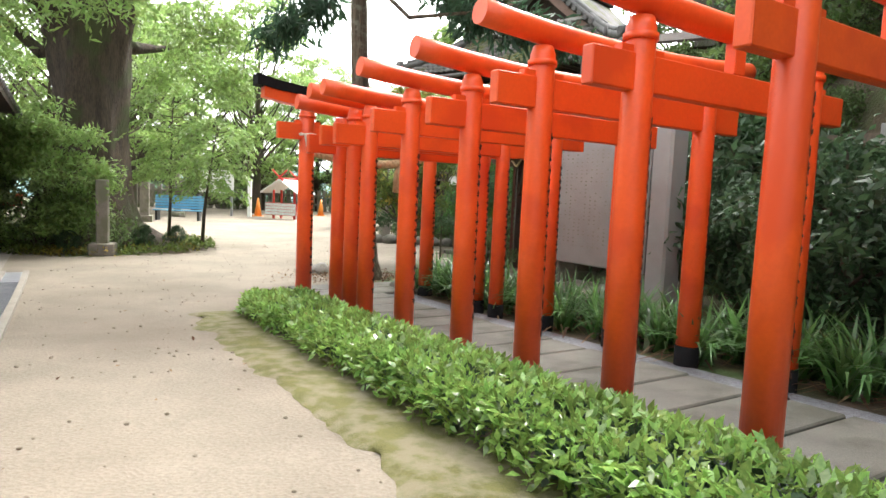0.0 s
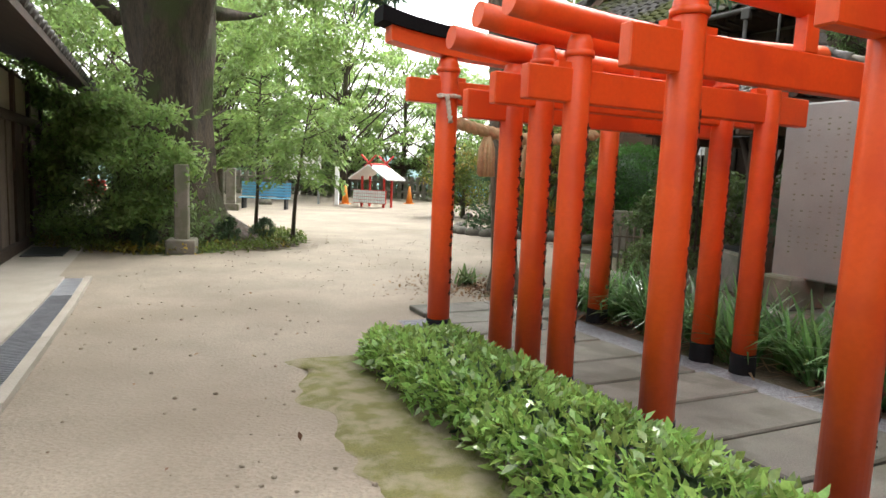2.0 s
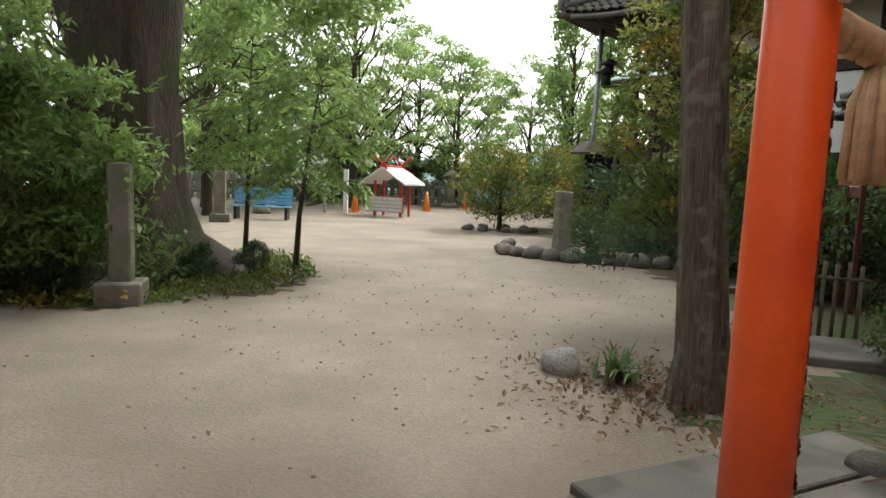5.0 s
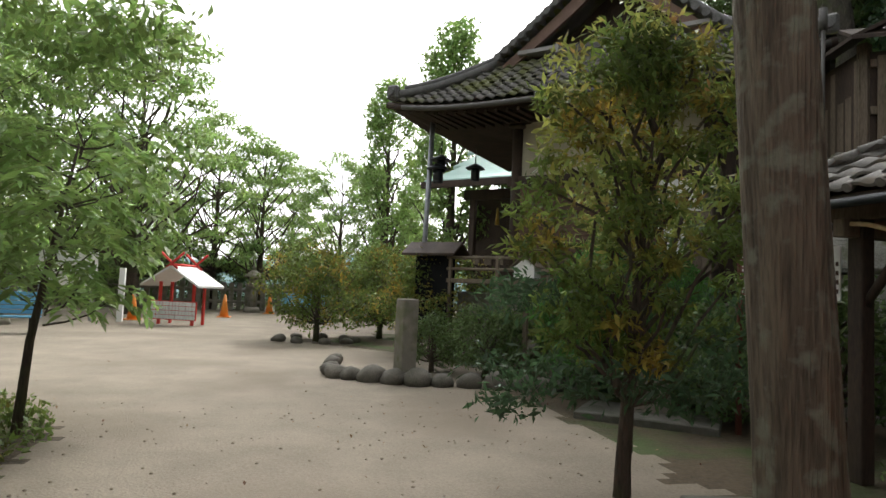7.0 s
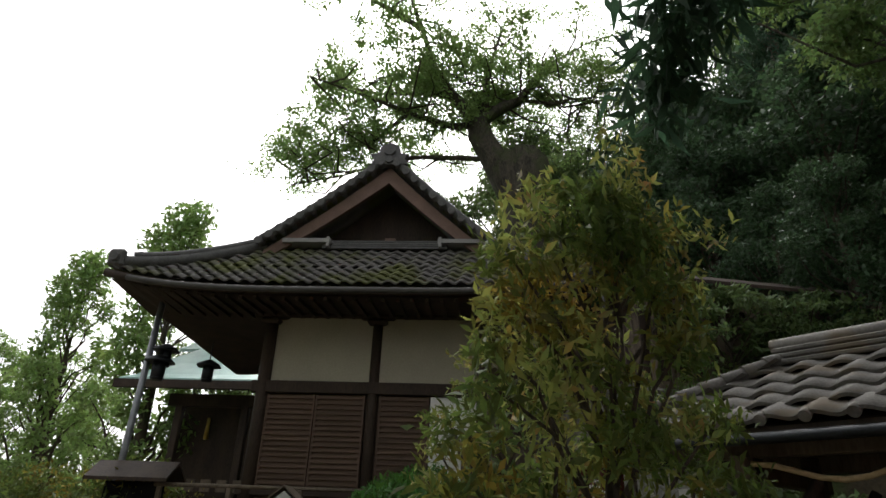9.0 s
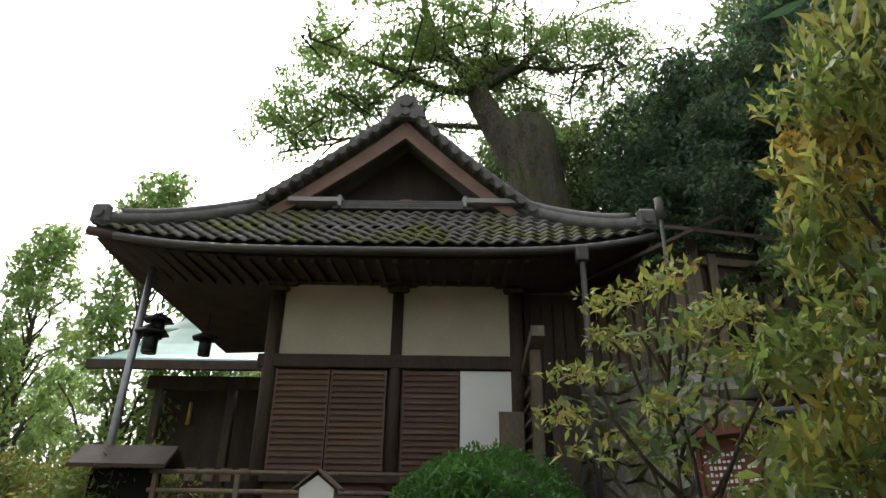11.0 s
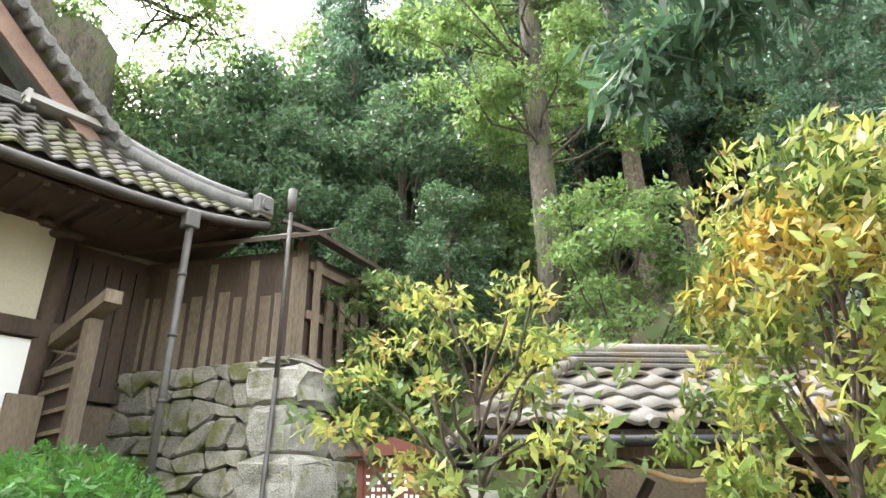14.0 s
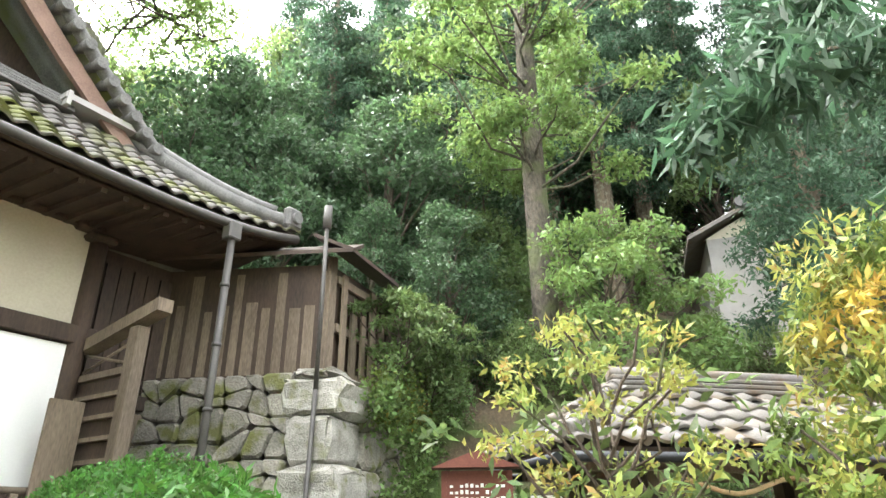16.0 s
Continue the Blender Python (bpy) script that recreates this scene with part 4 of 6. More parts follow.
hedge()

# ---- monument behind the gates ----
def monument():
    x, y = sc_(6.45, 6.55)
    m = thing("inscribed_monument", "large pale granite slab with engraved text on stepped base", "monument", pose(x, y, -0.3, 0, 0, -60))
    part("slab", box(B(), -1.0, 1.0, -0.1, 0.1, 0.6, 2.42, bev=0.02), PALE, m)
    bm = B()
    for i in range(18):
        xx = 0.88 - i * 0.1
        z = 2.25 if i else 2.3
        for k in range(26 if i else 10):
            w = 0.014 if i else 0.04
            if RNG.random() < 0.6:
                hh = 0.009 if i else 0.04
                zz = z - k * (0.055 if i else 0.16)
                box(bm, xx - w, xx + w, -0.1015, -0.098, zz - hh, zz + hh * RNG.uniform(0.2, 1))
    part("engraving", bm, GRANITE, m, "columns of engraved characters")
    part("plinth", box(B(), -1.35, 1.6, -0.6, 0.5, -0.1, 0.28, bev=0.03), GRANITE, m)
    for xx in (-0.8, 0.8):
        part("foot_block", box(B(), xx - 0.2, xx + 0.2, -0.3, 0.25, 0.28, 0.62, bev=0.02), GRANITE, m)
    part("side_pillar", box(B(), 1.12, 1.42, -0.22, 0.1, 0.28, 2.5, bev=0.03), PALE, m)


monument()


def strap_clump(name, x, y, n, size, material=STRAP, dry=0.12):
    """A clump of arching strap leaves."""
    t = thing(name, "clump of dark green arching strap leaves", "plant", on(x, y), "strap-leaved plants")
    for mt, cnt, nm in ((material, int(n * (1 - dry)), "leaves"), (DRY, int(n * dry) + 1, "dry_leaves")):
        bm = B()
        for i in range(cnt):
            a = RNG.uniform(0, 6.283)
            L = size * RNG.uniform(0.6, 1.1)
            lean = RNG.uniform(0.3, 1.0)
            w = 0.02 * RNG.uniform(0.7, 1.3)
            prev = None
            ox, oy = RNG.normal(size=2) * 0.06
            for k in range(6):
                f = k / 5
                rr = L * lean * (f ** 1.3)
                z = L * (1.1 * f - 0.85 * lean * f * f) if mt is not DRY else L * (0.5 * f - 0.55 * f * f)
                ww = w * (1 - 0.9 * f ** 2)
                c = Vector((ox + rr * math.cos(a), oy + rr * math.sin(a), max(z, 0.01)))
                sd = Vector((-math.sin(a), math.cos(a), 0)) * ww
                cur = (bm.verts.new(c - sd), bm.verts.new(c + sd))
                if prev:
                    bm.faces.new((prev[0], prev[1], cur[1], cur[0])).smooth = True
                prev = cur
        part(nm, bm, mt, t)
    return t


proto = [strap_clump("strap_plant", *sc_(8.6, 5.1), 70, 0.76), strap_clump("strap_plant", *sc_(8.2, 5.4), 80, 0.85), strap_clump("strap_plant", *sc_(7.5, 5.15), 64, 0.7)]
for i in range(52):
    x, y = sc_(8.9 - i * 0.2 + RNG.uniform(-0.1, 0.1), 5.08 + (i % 3) * 0.34 + RNG.uniform(-0.12, 0.12))
    copy_thing(proto[i % 3], on(x, y, RNG.uniform(0, 360)))


def shrub(name, label, x, y, h, r, n, size, material, clumps=14, long=2.4, group=""):
    t = broadleaf(name, label, h, r, r, 0.03 + 0.02 * h, n, size, material, clumps=clumps, low=0.2, long=long, clump=0.38)
    t["category"] = "shrub"
    t.matrix_world = on(x, y, RNG.uniform(0, 360))
    return t


# dark shrubs behind the strap plants and the monument
shA = shrub("shrub", "dense dark evergreen shrub", *sc_(3.7, 6.9), 1.9, 0.9, 5000, 0.10, LEAFD)
for s_, c_, k in ((4.3, 7.6, 1.2), (3.0, 6.4, 1.1), (1.6, 6.3, 1.3), (0.2, 6.6, 1.4), (5.0, 8.0, 1.6), (2.5, 8.2, 1.8), (7.0, 8.4, 1.5), (-1.4, 6.5, 1.4)):
    o = copy_thing(shA, on(*sc_(s_, c_), RNG.uniform(0, 360)))
    o.scale = (k, k, k)

# old board wall behind the shrubs
bw = thing("board_wall", "old weathered board wall behind the shrubs", "wall", pose(*sc_(2.0, 8.4), -0.3, 0, 0, -60))
for i in range(16):
    part("board", box(B(), -3.2 + i * 0.4, -2.83 + i * 0.4, -0.02 + 0.012 * (i % 2), 0.02 + 0.012 * (i % 2), 0, 2.5), WOODG, bw)
for i in range(5):
    part("post", box(B(), -3.2 + i * 1.55, -3.05 + i * 1.55, -0.1, 0.0, 0, 2.6, bev=0.01), PALE, bw)


# ---- trees close to the walk ----
ced = thing("cedar_tree", "straight tall cedar with peeling reddish bark", "tree", on(-1.0, 11.4))
bm = B()
tube(bm, [(0, 0, -0.3), (0, 0, 0.0), (-0.02, 0, 0.35), (-0.07, 0, 1.0), (-0.28, 0, 4.0), (-0.5, 0, 9.0), (-0.6, 0, 15)], [0.33, 0.27, 0.19, 0.165, 0.15, 0.12, 0.04], 32, wob=0.12)
cs, rs = [], []
for i in range(24):
    z = 5.6 + i * 0.34
    a = i * 2.4
    w = 3.3 * (1 - i / 34)
    e = (w * math.cos(a), w * math.sin(a), z - 0.9)
    limb(bm, (-0.42, 0, z), e, 0.05, 0.012, 6)
    cs += [(e[0] * q, e[1] * q, z - 0.9 * q - 0.2) for q in (0.55, 0.8, 1.0)]
    rs += [0.6, 0.6, 0.5]
part("trunk", bm, BARK, ced)
part("crown", leaves("crown", cloud(cs, rs, 22000, 0.8, 0.2), 0.28, CEDAR, 5, 0.1, 1.1), CEDAR, ced)

young = broadleaf("evergreen_tree", "small evergreen tree with yellowing upper leaves", 3.8, 1.3, 0.95, 0.055, 9000, 0.1, OLIVE, clumps=50, low=0.28, long=3.2, clump=0.26, flat=0.5, droop=0.15, lean=(0.0, -0.55))
young.matrix_world = on(-0.42, 13.95) @ Matrix.Diagonal((1.08, 0.66, 1, 1))
tip_pts = cloud([(q_ * math.cos(a_), q_ * math.sin(a_) - 0.14 * z_, z_) for q_, a_, z_ in zip(0.8 * np.sqrt(RNG.random(70)), RNG.uniform(0, 6.283, 70), RNG.uniform(2.1, 3.85, 70))], [0.2] * 70, 2400, 0.8, 0.3)
part("young_leaves", leaves("young_leaves", tip_pts, 0.095, YELLOW, 3.2, 0.3, -0.5), YELLOW, young, "yellow and orange young leaves")

skp = cloud([(1.0 * math.cos(a_), 1.0 * math.sin(a_), z_) for a_, z_ in zip(np.arange(26) * 2.4, RNG.uniform(0.75, 1.8, 26))], [0.34] * 26, 2200, 0.5, 0.3)
part("lower_leaves", leaves("lower_leaves", skp, 0.095, LEAFD, 3.2, 0.3, 0.3), LEAFD, young, "dark green lower leaves")
bush2 = broadleaf("young_shrub_tree", "slender young tree with bright yellow-green leaf tips", 3.4, 0.9, 0.95, 0.02, 1400, 0.08, YELLOW, clumps=22, low=0.62, long=2.7, clump=0.19, flat=0.4, droop=-0.3)
bush2.matrix_world = on(0.42, 15.3, 10)
part("inner_leaves", leaves("inner_leaves", cloud([(RNG.normal() * 0.45, RNG.normal() * 0.45, RNG.uniform(2.2, 3.2)) for _ in range(20)], [0.2] * 20, 260, 0.7, 0.3), 0.13, LEAFM, 3, 0.35), LEAFM, bush2)

dome = thing("clipped_bush", "rounded clipped bush, dense bright green", "shrub", on(2.15, 18.45) @ Matrix.Scale(1.12, 4))
dp = []
for _ in range(30000):
    a, e = RNG.uniform(0, 6.283), math.asin(RNG.uniform(-0.1, 1))
    r_ = 1 + 0.10 * noise.noise((3 * math.cos(a), 3 * math.sin(a), 3 * e)) - 0.06 * RNG.random()
    dp.append((1.3 * r_ * math.cos(a) * math.cos(e), 1.3 * r_ * math.sin(a) * math.cos(e), 0.9 + 1.38 * r_ * math.sin(e)))
dp = np.array(dp)
part("foliage", leaves("foliage", dp, 0.045, DOME, 2.2, 0.4, 0, dp * np.array([0.25, 0.25, 0.25]) - np.array([0, 0, 0.2])), DOME, dome)
# added solid core, its dark colour standing for the shade between the leaves
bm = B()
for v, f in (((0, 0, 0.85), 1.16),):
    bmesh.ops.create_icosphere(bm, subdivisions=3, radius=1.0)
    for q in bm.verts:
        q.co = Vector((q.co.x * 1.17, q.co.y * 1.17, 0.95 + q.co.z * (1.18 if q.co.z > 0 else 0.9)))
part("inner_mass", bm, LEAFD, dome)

# the great old tree on the court's edge
old = thing("great_old_tree", "huge old tree with flaring mossy roots", "tree", on(-8.3, 15.6))
bm = B()
tube(bm, [(0, 0, -0.4), (0, 0, 0.05), (0, 0, 0.6), (0.05, 0, 1.5), (0.1, 0, 3.0), (0.1, 0, 4.2), (0.0, 0, 5.4), (-0.1, 0, 7.0)], [2.1, 1.75, 1.15, 0.85, 0.72, 0.80, 1.0, 0.9], 36, wob=0.35)
ocs, ors = [], []
for i in range(26):
    a = i * 2.4
    w = RNG.uniform(1.6, 3.8)
    z = RNG.uniform(5.2, 10)
    e = (w * math.cos(a), w * math.sin(a), z)
    limb(bm, (0, 0, min(6.8, z - 0.4)), e, 0.22, 0.03, 8)
    ocs.append(e)
    ors.append(RNG.uniform(1.0, 1.7))
for i in range(16):
    a = RNG.uniform(0, 6.283)
    ocs.append((3.4 * math.cos(a), 3.4 * math.sin(a), RNG.uniform(4.3, 5.4)))
    ors.append(0.9)
part("trunk", bm, BARKD, old)
part("crown", leaves("crown", cloud(ocs, ors, 26000, 0.75, 0.2), 0.19, LEAF, 3.5, 0.2, 0.5), LEAF, old)
low = thing("undergrowth", "shrubs and saplings crowding the great trunk", "shrub", on(-8.3, 15.6), kind="stuff")
ucs = [(2.2 * math.cos(a), 2.2 * math.sin(a), RNG.uniform(0.4, 2.7)) for a in RNG.uniform(2.8, 5.5, 34)]
part("leaves", leaves("leaves", cloud(ucs, [0.62] * 34, 12000, 0.45, 0.2), 0.13, LEAF, 2.6, 0.4), LEAF, low)
part("climbing_leaves", leaves("climbing_leaves", cloud([(q_ * math.cos(a_), q_ * math.sin(a_), z_) for q_, a_, z_ in zip(RNG.uniform(1.3, 2.6, 30), RNG.uniform(2.4, 5.0, 30), RNG.uniform(1.2, 3.4, 30))], [0.6] * 30, 6000, 0.4, 0.2), 0.14, LEAF, 2.8, 0.5, 0.3), LEAF, low)
part("dark_leaves", leaves("dark_leaves", cloud([(1.9 * math.cos(a), 1.9 * math.sin(a), RNG.uniform(0.2, 1.4)) for a in RNG.uniform(2.4, 5.6, 22)], [0.6] * 22, 4500, 0.8, 0.3), 0.12, LEAFM, 2.6, 0.4), LEAFM, low)
gr = [(2.65 * q_ * math.cos(a_), 2.55 * q_ * math.sin(a_), RNG.uniform(0.0, 0.16)) for q_, a_ in zip(RNG.uniform(0.75, 1.12, 5000), RNG.uniform(2.4, 7.4, 5000))]
part("ground_cover", leaves("ground_cover", np.array(gr), 0.085, OLIVE, 2.4, 0.4, -0.4), OLIVE, low)
for i, (x, y, h) in enumerate(((-6.3, 15.9, 0.55), (-6.6, 14.8, 0.6), (-7.6, 13.4, 0.6))):
    o = copy_thing(shA, on(x, y, i * 70))
    o.scale = (h * 0.5,) * 3


def pinnate(name, label, x, y, h, spread, n, lean=(0.0, 0.0)):
    """A slender sapling with long drooping compound leaves."""
    t = thing(name, label, "tree", on(x, y))
    bm = B()
    tube(bm, [(0, 0, -0.1), (0.05, 0.02, h * 0.3), (lean[0] * 0.5, lean[1] * 0.5, h * 0.6), (lean[0], lean[1], h)], [0.055, 0.042, 0.03, 0.01], 8)
    pts, aim = [], []
    for i in range(n):
        z = h * RNG.uniform(0.42, 1.05)
        k = z / h
        a = RNG.uniform(0, 6.283)
        st_ = RNG.uniform(0.15, 0.95) * spread
        o = Vector((lean[0] * k + st_ * math.cos(a) * 0.7, lean[1] * k + st_ * math.sin(a) * 0.7, z))
        if i % 6 == 0:
            limb(bm, (lean[0] * k, lean[1] * k, z - 0.25), o, 0.014, 0.004, 5)
        d = Vector((math.cos(a), math.sin(a), 0.2))
        sd = Vector((-math.sin(a), math.cos(a), 0))
        p = o.copy()
        for q in range(9):
            p = p + d * 0.055
            d.z -= 0.16
            d.normalize()
            for sg in (-1, 1):
                pts.append(p + sd * sg * 0.01)
                aim.append((sd * sg + d * 0.5) * 1.6 + Vector((0, 0, -0.35)))
    part("trunk", bm, BARKD, t)
    part("crown", leaves("crown", np.array([tuple(p) for p in pts]), 0.15, LEAF, 2.9, 0.6, 0, np.array([tuple(p) for p in aim])), LEAF, t)
    return t


pinnate("sapling", "young tree with long drooping compound leaves", -5.75, 16.2, 3.1, 1.15, 170, (0.3, 0.2))
pinnate("sapling", "young tree with long drooping compound leaves", -7.3, 17.9, 4.0, 1.5, 200, (0.0, 0.3))


# ---- stone pillars, boulders, slabs ----
def pillar(x, y, h, w, base, label, rz=20):
    p = thing("stone_pillar", label, "pillar", on(x, y, rz))
    bm = B()
    box(bm, -w / 2, w / 2, -w / 2, w / 2, 0, h, bev=0.02)
    part("shaft", bm, GRANITE, p)
    if base:
        part("base", box(B(), -base / 2, base / 2, -base / 2, base / 2, -0.1, 0.26, bev=0.02), GRANITE, p)
    return p


pillar(-6.9, 13.5, 1.62, 0.24, 0.5, "square granite marker pillar on a stone base")
pillar(-1.27, 19.9, 1.45, 0.30, 0, "square granite pillar among the edging stones")


def boulder(name, x, y, r, flat, label, group="", z=0.0):
    bm = B()
    bmesh.ops.create_icosphere(bm, subdivisions=2, radius=r)
    o = Vector((RNG.uniform(0, 90), x, y))
    for v in bm.verts:
        k = 1 + 0.35 * noise.noise(v.co * (1.6 / r) * 0.6 + o)
        v.co = Vector((v.co.x * k, v.co.y * k * 0.85, v.co.z * k * flat))
    for f in bm.faces:
        f.smooth = True
    return solo(name, bm, ROCK, label, "rock", on(x, y, RNG.uniform(0, 360), r * flat * 0.45 + z), group)


pale = boulder("boulder", -1.98, 11.95, 0.2, 0.75, "pale rounded boulder at the cedar's foot")
pale.data.materials[0] = QUOIN
for k in range(5):
    boulder("boulder", -0.4 + 0.32 * k, 10.3 + 0.1 * (k % 2), 0.16, 0.7, "small mossy boulder beside the path", "small boulders")
edge = [(-2.4, 20.5), (-2.15, 20.3), (-1.8, 20.1), (-1.45, 19.85), (-1.05, 19.7), (-0.65, 19.6), (-0.2, 19.5), (0.25, 19.45), (0.7, 19.4), (1.2, 19.35), (1.7, 19.4), (-2.5, 20.9), (-2.45, 21.4), (-2.4, 22.0), (-2.3, 22.6)]
for x, y in edge:
    boulder("edging_stone", x, y, 0.24 * RNG.uniform(0.75, 1.25), 0.7, "rounded edging stone of the planting bed", "edging stones")
for i in range(9):
    a = i * 0.7
    boulder("edging_stone", -2.6 + 1.1 * math.cos(a), 27.5 + 0.8 * math.sin(a), 0.2, 0.6, "rounded edging stone of the planting bed", "edging stones")
strap_clump("grass_clump", -1.55, 11.75, 60, 0.42, LEAFM, 0.35)
lit = thing("leaf_litter", "dead brown leaves round the cedar's foot", "leaves", kind="stuff")
lp = [(x, y, gz(x, y) + 0.015) for x, y in zip(RNG.normal(-1.2, 0.55, 1400), RNG.normal(11.6, 0.5, 1400))]
part("leaves", leaves("leaves", np.array(lp), 0.06, DRY, 1.8, 0.85), DRY, lit)
fl = thing("fallen_leaves", "scattered dry leaves on the sand", "leaves", kind="stuff")
lp = [(x, y, gz(x, y) + 0.008) for x, y in zip(RNG.uniform(-7, 1, 260), RNG.uniform(1, 22, 260)) if x * C.x + y * C.y < 2.0 or y > 10.5]
part("leaves", leaves("leaves", np.array(lp), 0.042, DRY, 1.7, 0.95), DRY, fl)
peb = thing("pebbles", "small pebbles strewn on the sand", "pebbles", kind="stuff")
bm = B()
for _ in range(900):
    x, y = RNG.uniform(-6.5, 0.5), RNG.uniform(0.5, 18)
    if x * C.x + y * C.y > 1.9 and y < 10.5:
        continue
    q = RNG.uniform(0.006, 0.016)
    tube(bm, [(x, y, gz(x, y) - 0.004), (x, y, gz(x, y) + q * 0.5), (x, y, gz(x, y) + q)], [q, q * 1.1, q * 0.4], 5)
part("stones", bm, SAND, peb)
sl = thing("stepping_slab", "flat stone slab set beside the bed", "slab", pose(1.6, 16.9, -0.37, 0, 0, -38))
part("slab", box(B(), -0.9, 0.9, -0.55, 0.55, -0.05, 0.1, bev=0.015), SLAB, sl)
sl2 = thing("stepping_slab", "flat stone slab set beside the bed", "slab", pose(0.55, 13.1, -0.37, 0, 0, -10))
part("slab", box(B(), -0.7, 0.7, -0.5, 0.5, -0.05, 0.09, bev=0.015), SLAB, sl2)
pillar(1.75, 17.1, 1.0, 0.5, 0, "short broad stone post beside the wash-house", -30)

# ---- planting in front of the hall ----
shB = shrub("shrub", "leafy green shrub in the bed", 0.4, 20.6, 1.3, 0.8, 3500, 0.09, LEAFM)
for x, y, k in ((1.2, 20.9, 0.9), (-0.5, 21.3, 0.8), (2.6, 16.7, 1.1), (3.3, 15.9, 1.4), (2.9, 17.6, 0.9), (1.3, 12.4, 0.6), (4.9, 14.6, 1.7)):
    o = copy_thing(shB, on(x, y, RNG.uniform(0, 360)))
    o.scale = (k, k, k)
cyp = broadleaf("cypress_shrub", "feathery green cypress shrub", 2.3, 0.9, 0.95, 0.06, 5000, 0.12, DOME, clumps=26, low=0.15, long=3.5, clump=0.34, flat=0.5)
cyp.matrix_world = on(1.3, 17.9)
az1 = shrub("azalea", "rounded shrub turning bronze", -2.6, 27.5, 2.6, 1.6, 6000, 0.13, OLIVE, 22)
moss2 = [copy_thing(az1, on(x, y, 40)) for x, y in ((0.3, 25.0), (-0.6, 29.0))]

bh = thing("donation_box", "small white box on a post with gabled roof", "box", on(0.98, 20.1, -44))
part("post", box(B(), -0.04, 0.04, -0.04, 0.04, 0, 1.95), WOODG, bh)
bm = B()
plate(bm, [(-0.2, -0.15, 1.92), (0.2, -0.15, 1.92), (0.2, -0.15, 2.12), (0, -0.15, 2.27), (-0.2, -0.15, 2.12)], 0.3, (0, 1, 0))
part("case", bm, WHITE, bh)
bm = B()
for s_ in (-1, 1):
    plate(bm, [(0, -0.2, 2.32), (s_ * 0.27, -0.2, 2.1), (s_ * 0.27, 0.2, 2.1), (0, 0.2, 2.32)], 0.025, (0, 0, 1))
part("roof", bm, WOODG, bh)

sg = thing("notice_board", "red-brown notice board with small roof and white text", "sign", on(2.25, 15.75, -103) @ Matrix.Diagonal((0.82, 1, 1.04, 1)))
for x in (-0.36, 0.36):
    part("post", box(B(), x - 0.03, x + 0.03, -0.03, 0.03, 0, 2.4), REDDISH, sg)
part("panel", box(B(), -0.36, 0.36, -0.02, 0.02, 1.5, 2.4), REDDISH, sg)
bm = B()
for i in range(11):
    x = 0.28 - i * 0.056
    for k in range(13 if i else 6):
        if RNG.random() < 0.88:
            q = 0.017 if i else 0.024
            z = 2.28 - k * (0.052 if i else 0.1)
            box(bm, x - q, x + q, -0.024, -0.02, z - 0.017, z + 0.017 * RNG.uniform(0.1, 1))
part("text_marks", bm, PAPER, sg, "columns of white characters")
bm = B()
plate(bm, [(-0.5, -0.14, 2.42), (0.5, -0.14, 2.42), (0, -0.14, 2.56)], 0.28, (0, 1, 0))
part("roof", bm, REDDISH, sg)
ns = thing("paper_notice", "white paper notice fixed to a stake", "sign", on(2.65, 14.95, -103))
part("stake", box(B(), -0.02, 0.02, -0.02, 0.02, 0, 2.2), WOOD, ns)
part("sheet", box(B(), -0.16, 0.16, -0.035, -0.022, 1.7, 2.3), PAPER, ns)
bm = B()
for i in range(3):
    for k in range(4):
        box(bm, -0.1 + i * 0.09, -0.05 + i * 0.09, -0.038, -0.035, 1.78 + k * 0.1, 1.83 + k * 0.1)
part("text_marks", bm, INK, ns)
bm = B()
for k in range(5):
    tube(bm, [(0.9 + 0.12 * k, 13.9 - 0.02 * k, -0.4), (0.9 + 0.12 * k, 13.9 - 0.02 * k, 0.45 + 0.03 * (k % 2))], 0.022, 7)
tube(bm, [(0.85, 13.9, 0.3), (1.45, 13.8, 0.3)], 0.018, 6)
solo("bamboo_fence", bm, WOODG, "low bamboo stake fence", "fence")

# noticeboard cabinet, lamp pole, hanging lantern beside the hall
cb = thing("board_cabinet", "black-brown roofed board standing in the bed", "notice board", on(0.1, 24.2, -44))
part("panel", box(B(), -0.5, 0.5, -0.12, 0.12, 0.5, 2.45, bev=0.01), BLACK, cb)
for x in (-0.42, 0.42):
    part("leg", box(B(), x - 0.05, x + 0.05, -0.05, 0.05, 0, 0.6), WOOD, cb)
bm = B()
for s_ in (-1, 1):
    plate(bm, [(-0.75, 0, 2.75), (-0.75, s_ * 0.4, 2.45), (0.75, s_ * 0.4, 2.45), (0.75, 0, 2.75)], 0.06, (0, 0, 1))
part("roof", bm, WOOD, cb)
lp_ = thing("lantern_pole", "grey steel pole carrying a black lantern", "lamp post", on(-0.2, 24.6, -44))
bm = B()
tube(bm, [(0, 0, 0), (0.1, 0, 3.0), (0.18, 0, 6.2)], 0.065, 12)
part("pole", bm, STEEL, lp_)


def lantern(bm, x, y, z, k):
    tube(bm, [(x, y, z), (x, y, z + 0.05 * k)], [0.12 * k, 0.14 * k], 6)
    tube(bm, [(x, y, z + 0.05 * k), (x, y, z + 0.34 * k)], 0.13 * k, 6)
    tube(bm, [(x, y, z + 0.34 * k), (x, y, z + 0.38 * k), (x, y, z + 0.5 * k)], [0.3 * k, 0.28 * k, 0.05 * k], 6)
    tube(bm, [(x, y, z + 0.5 * k), (x, y, z + 0.9 * k)], 0.012, 6)


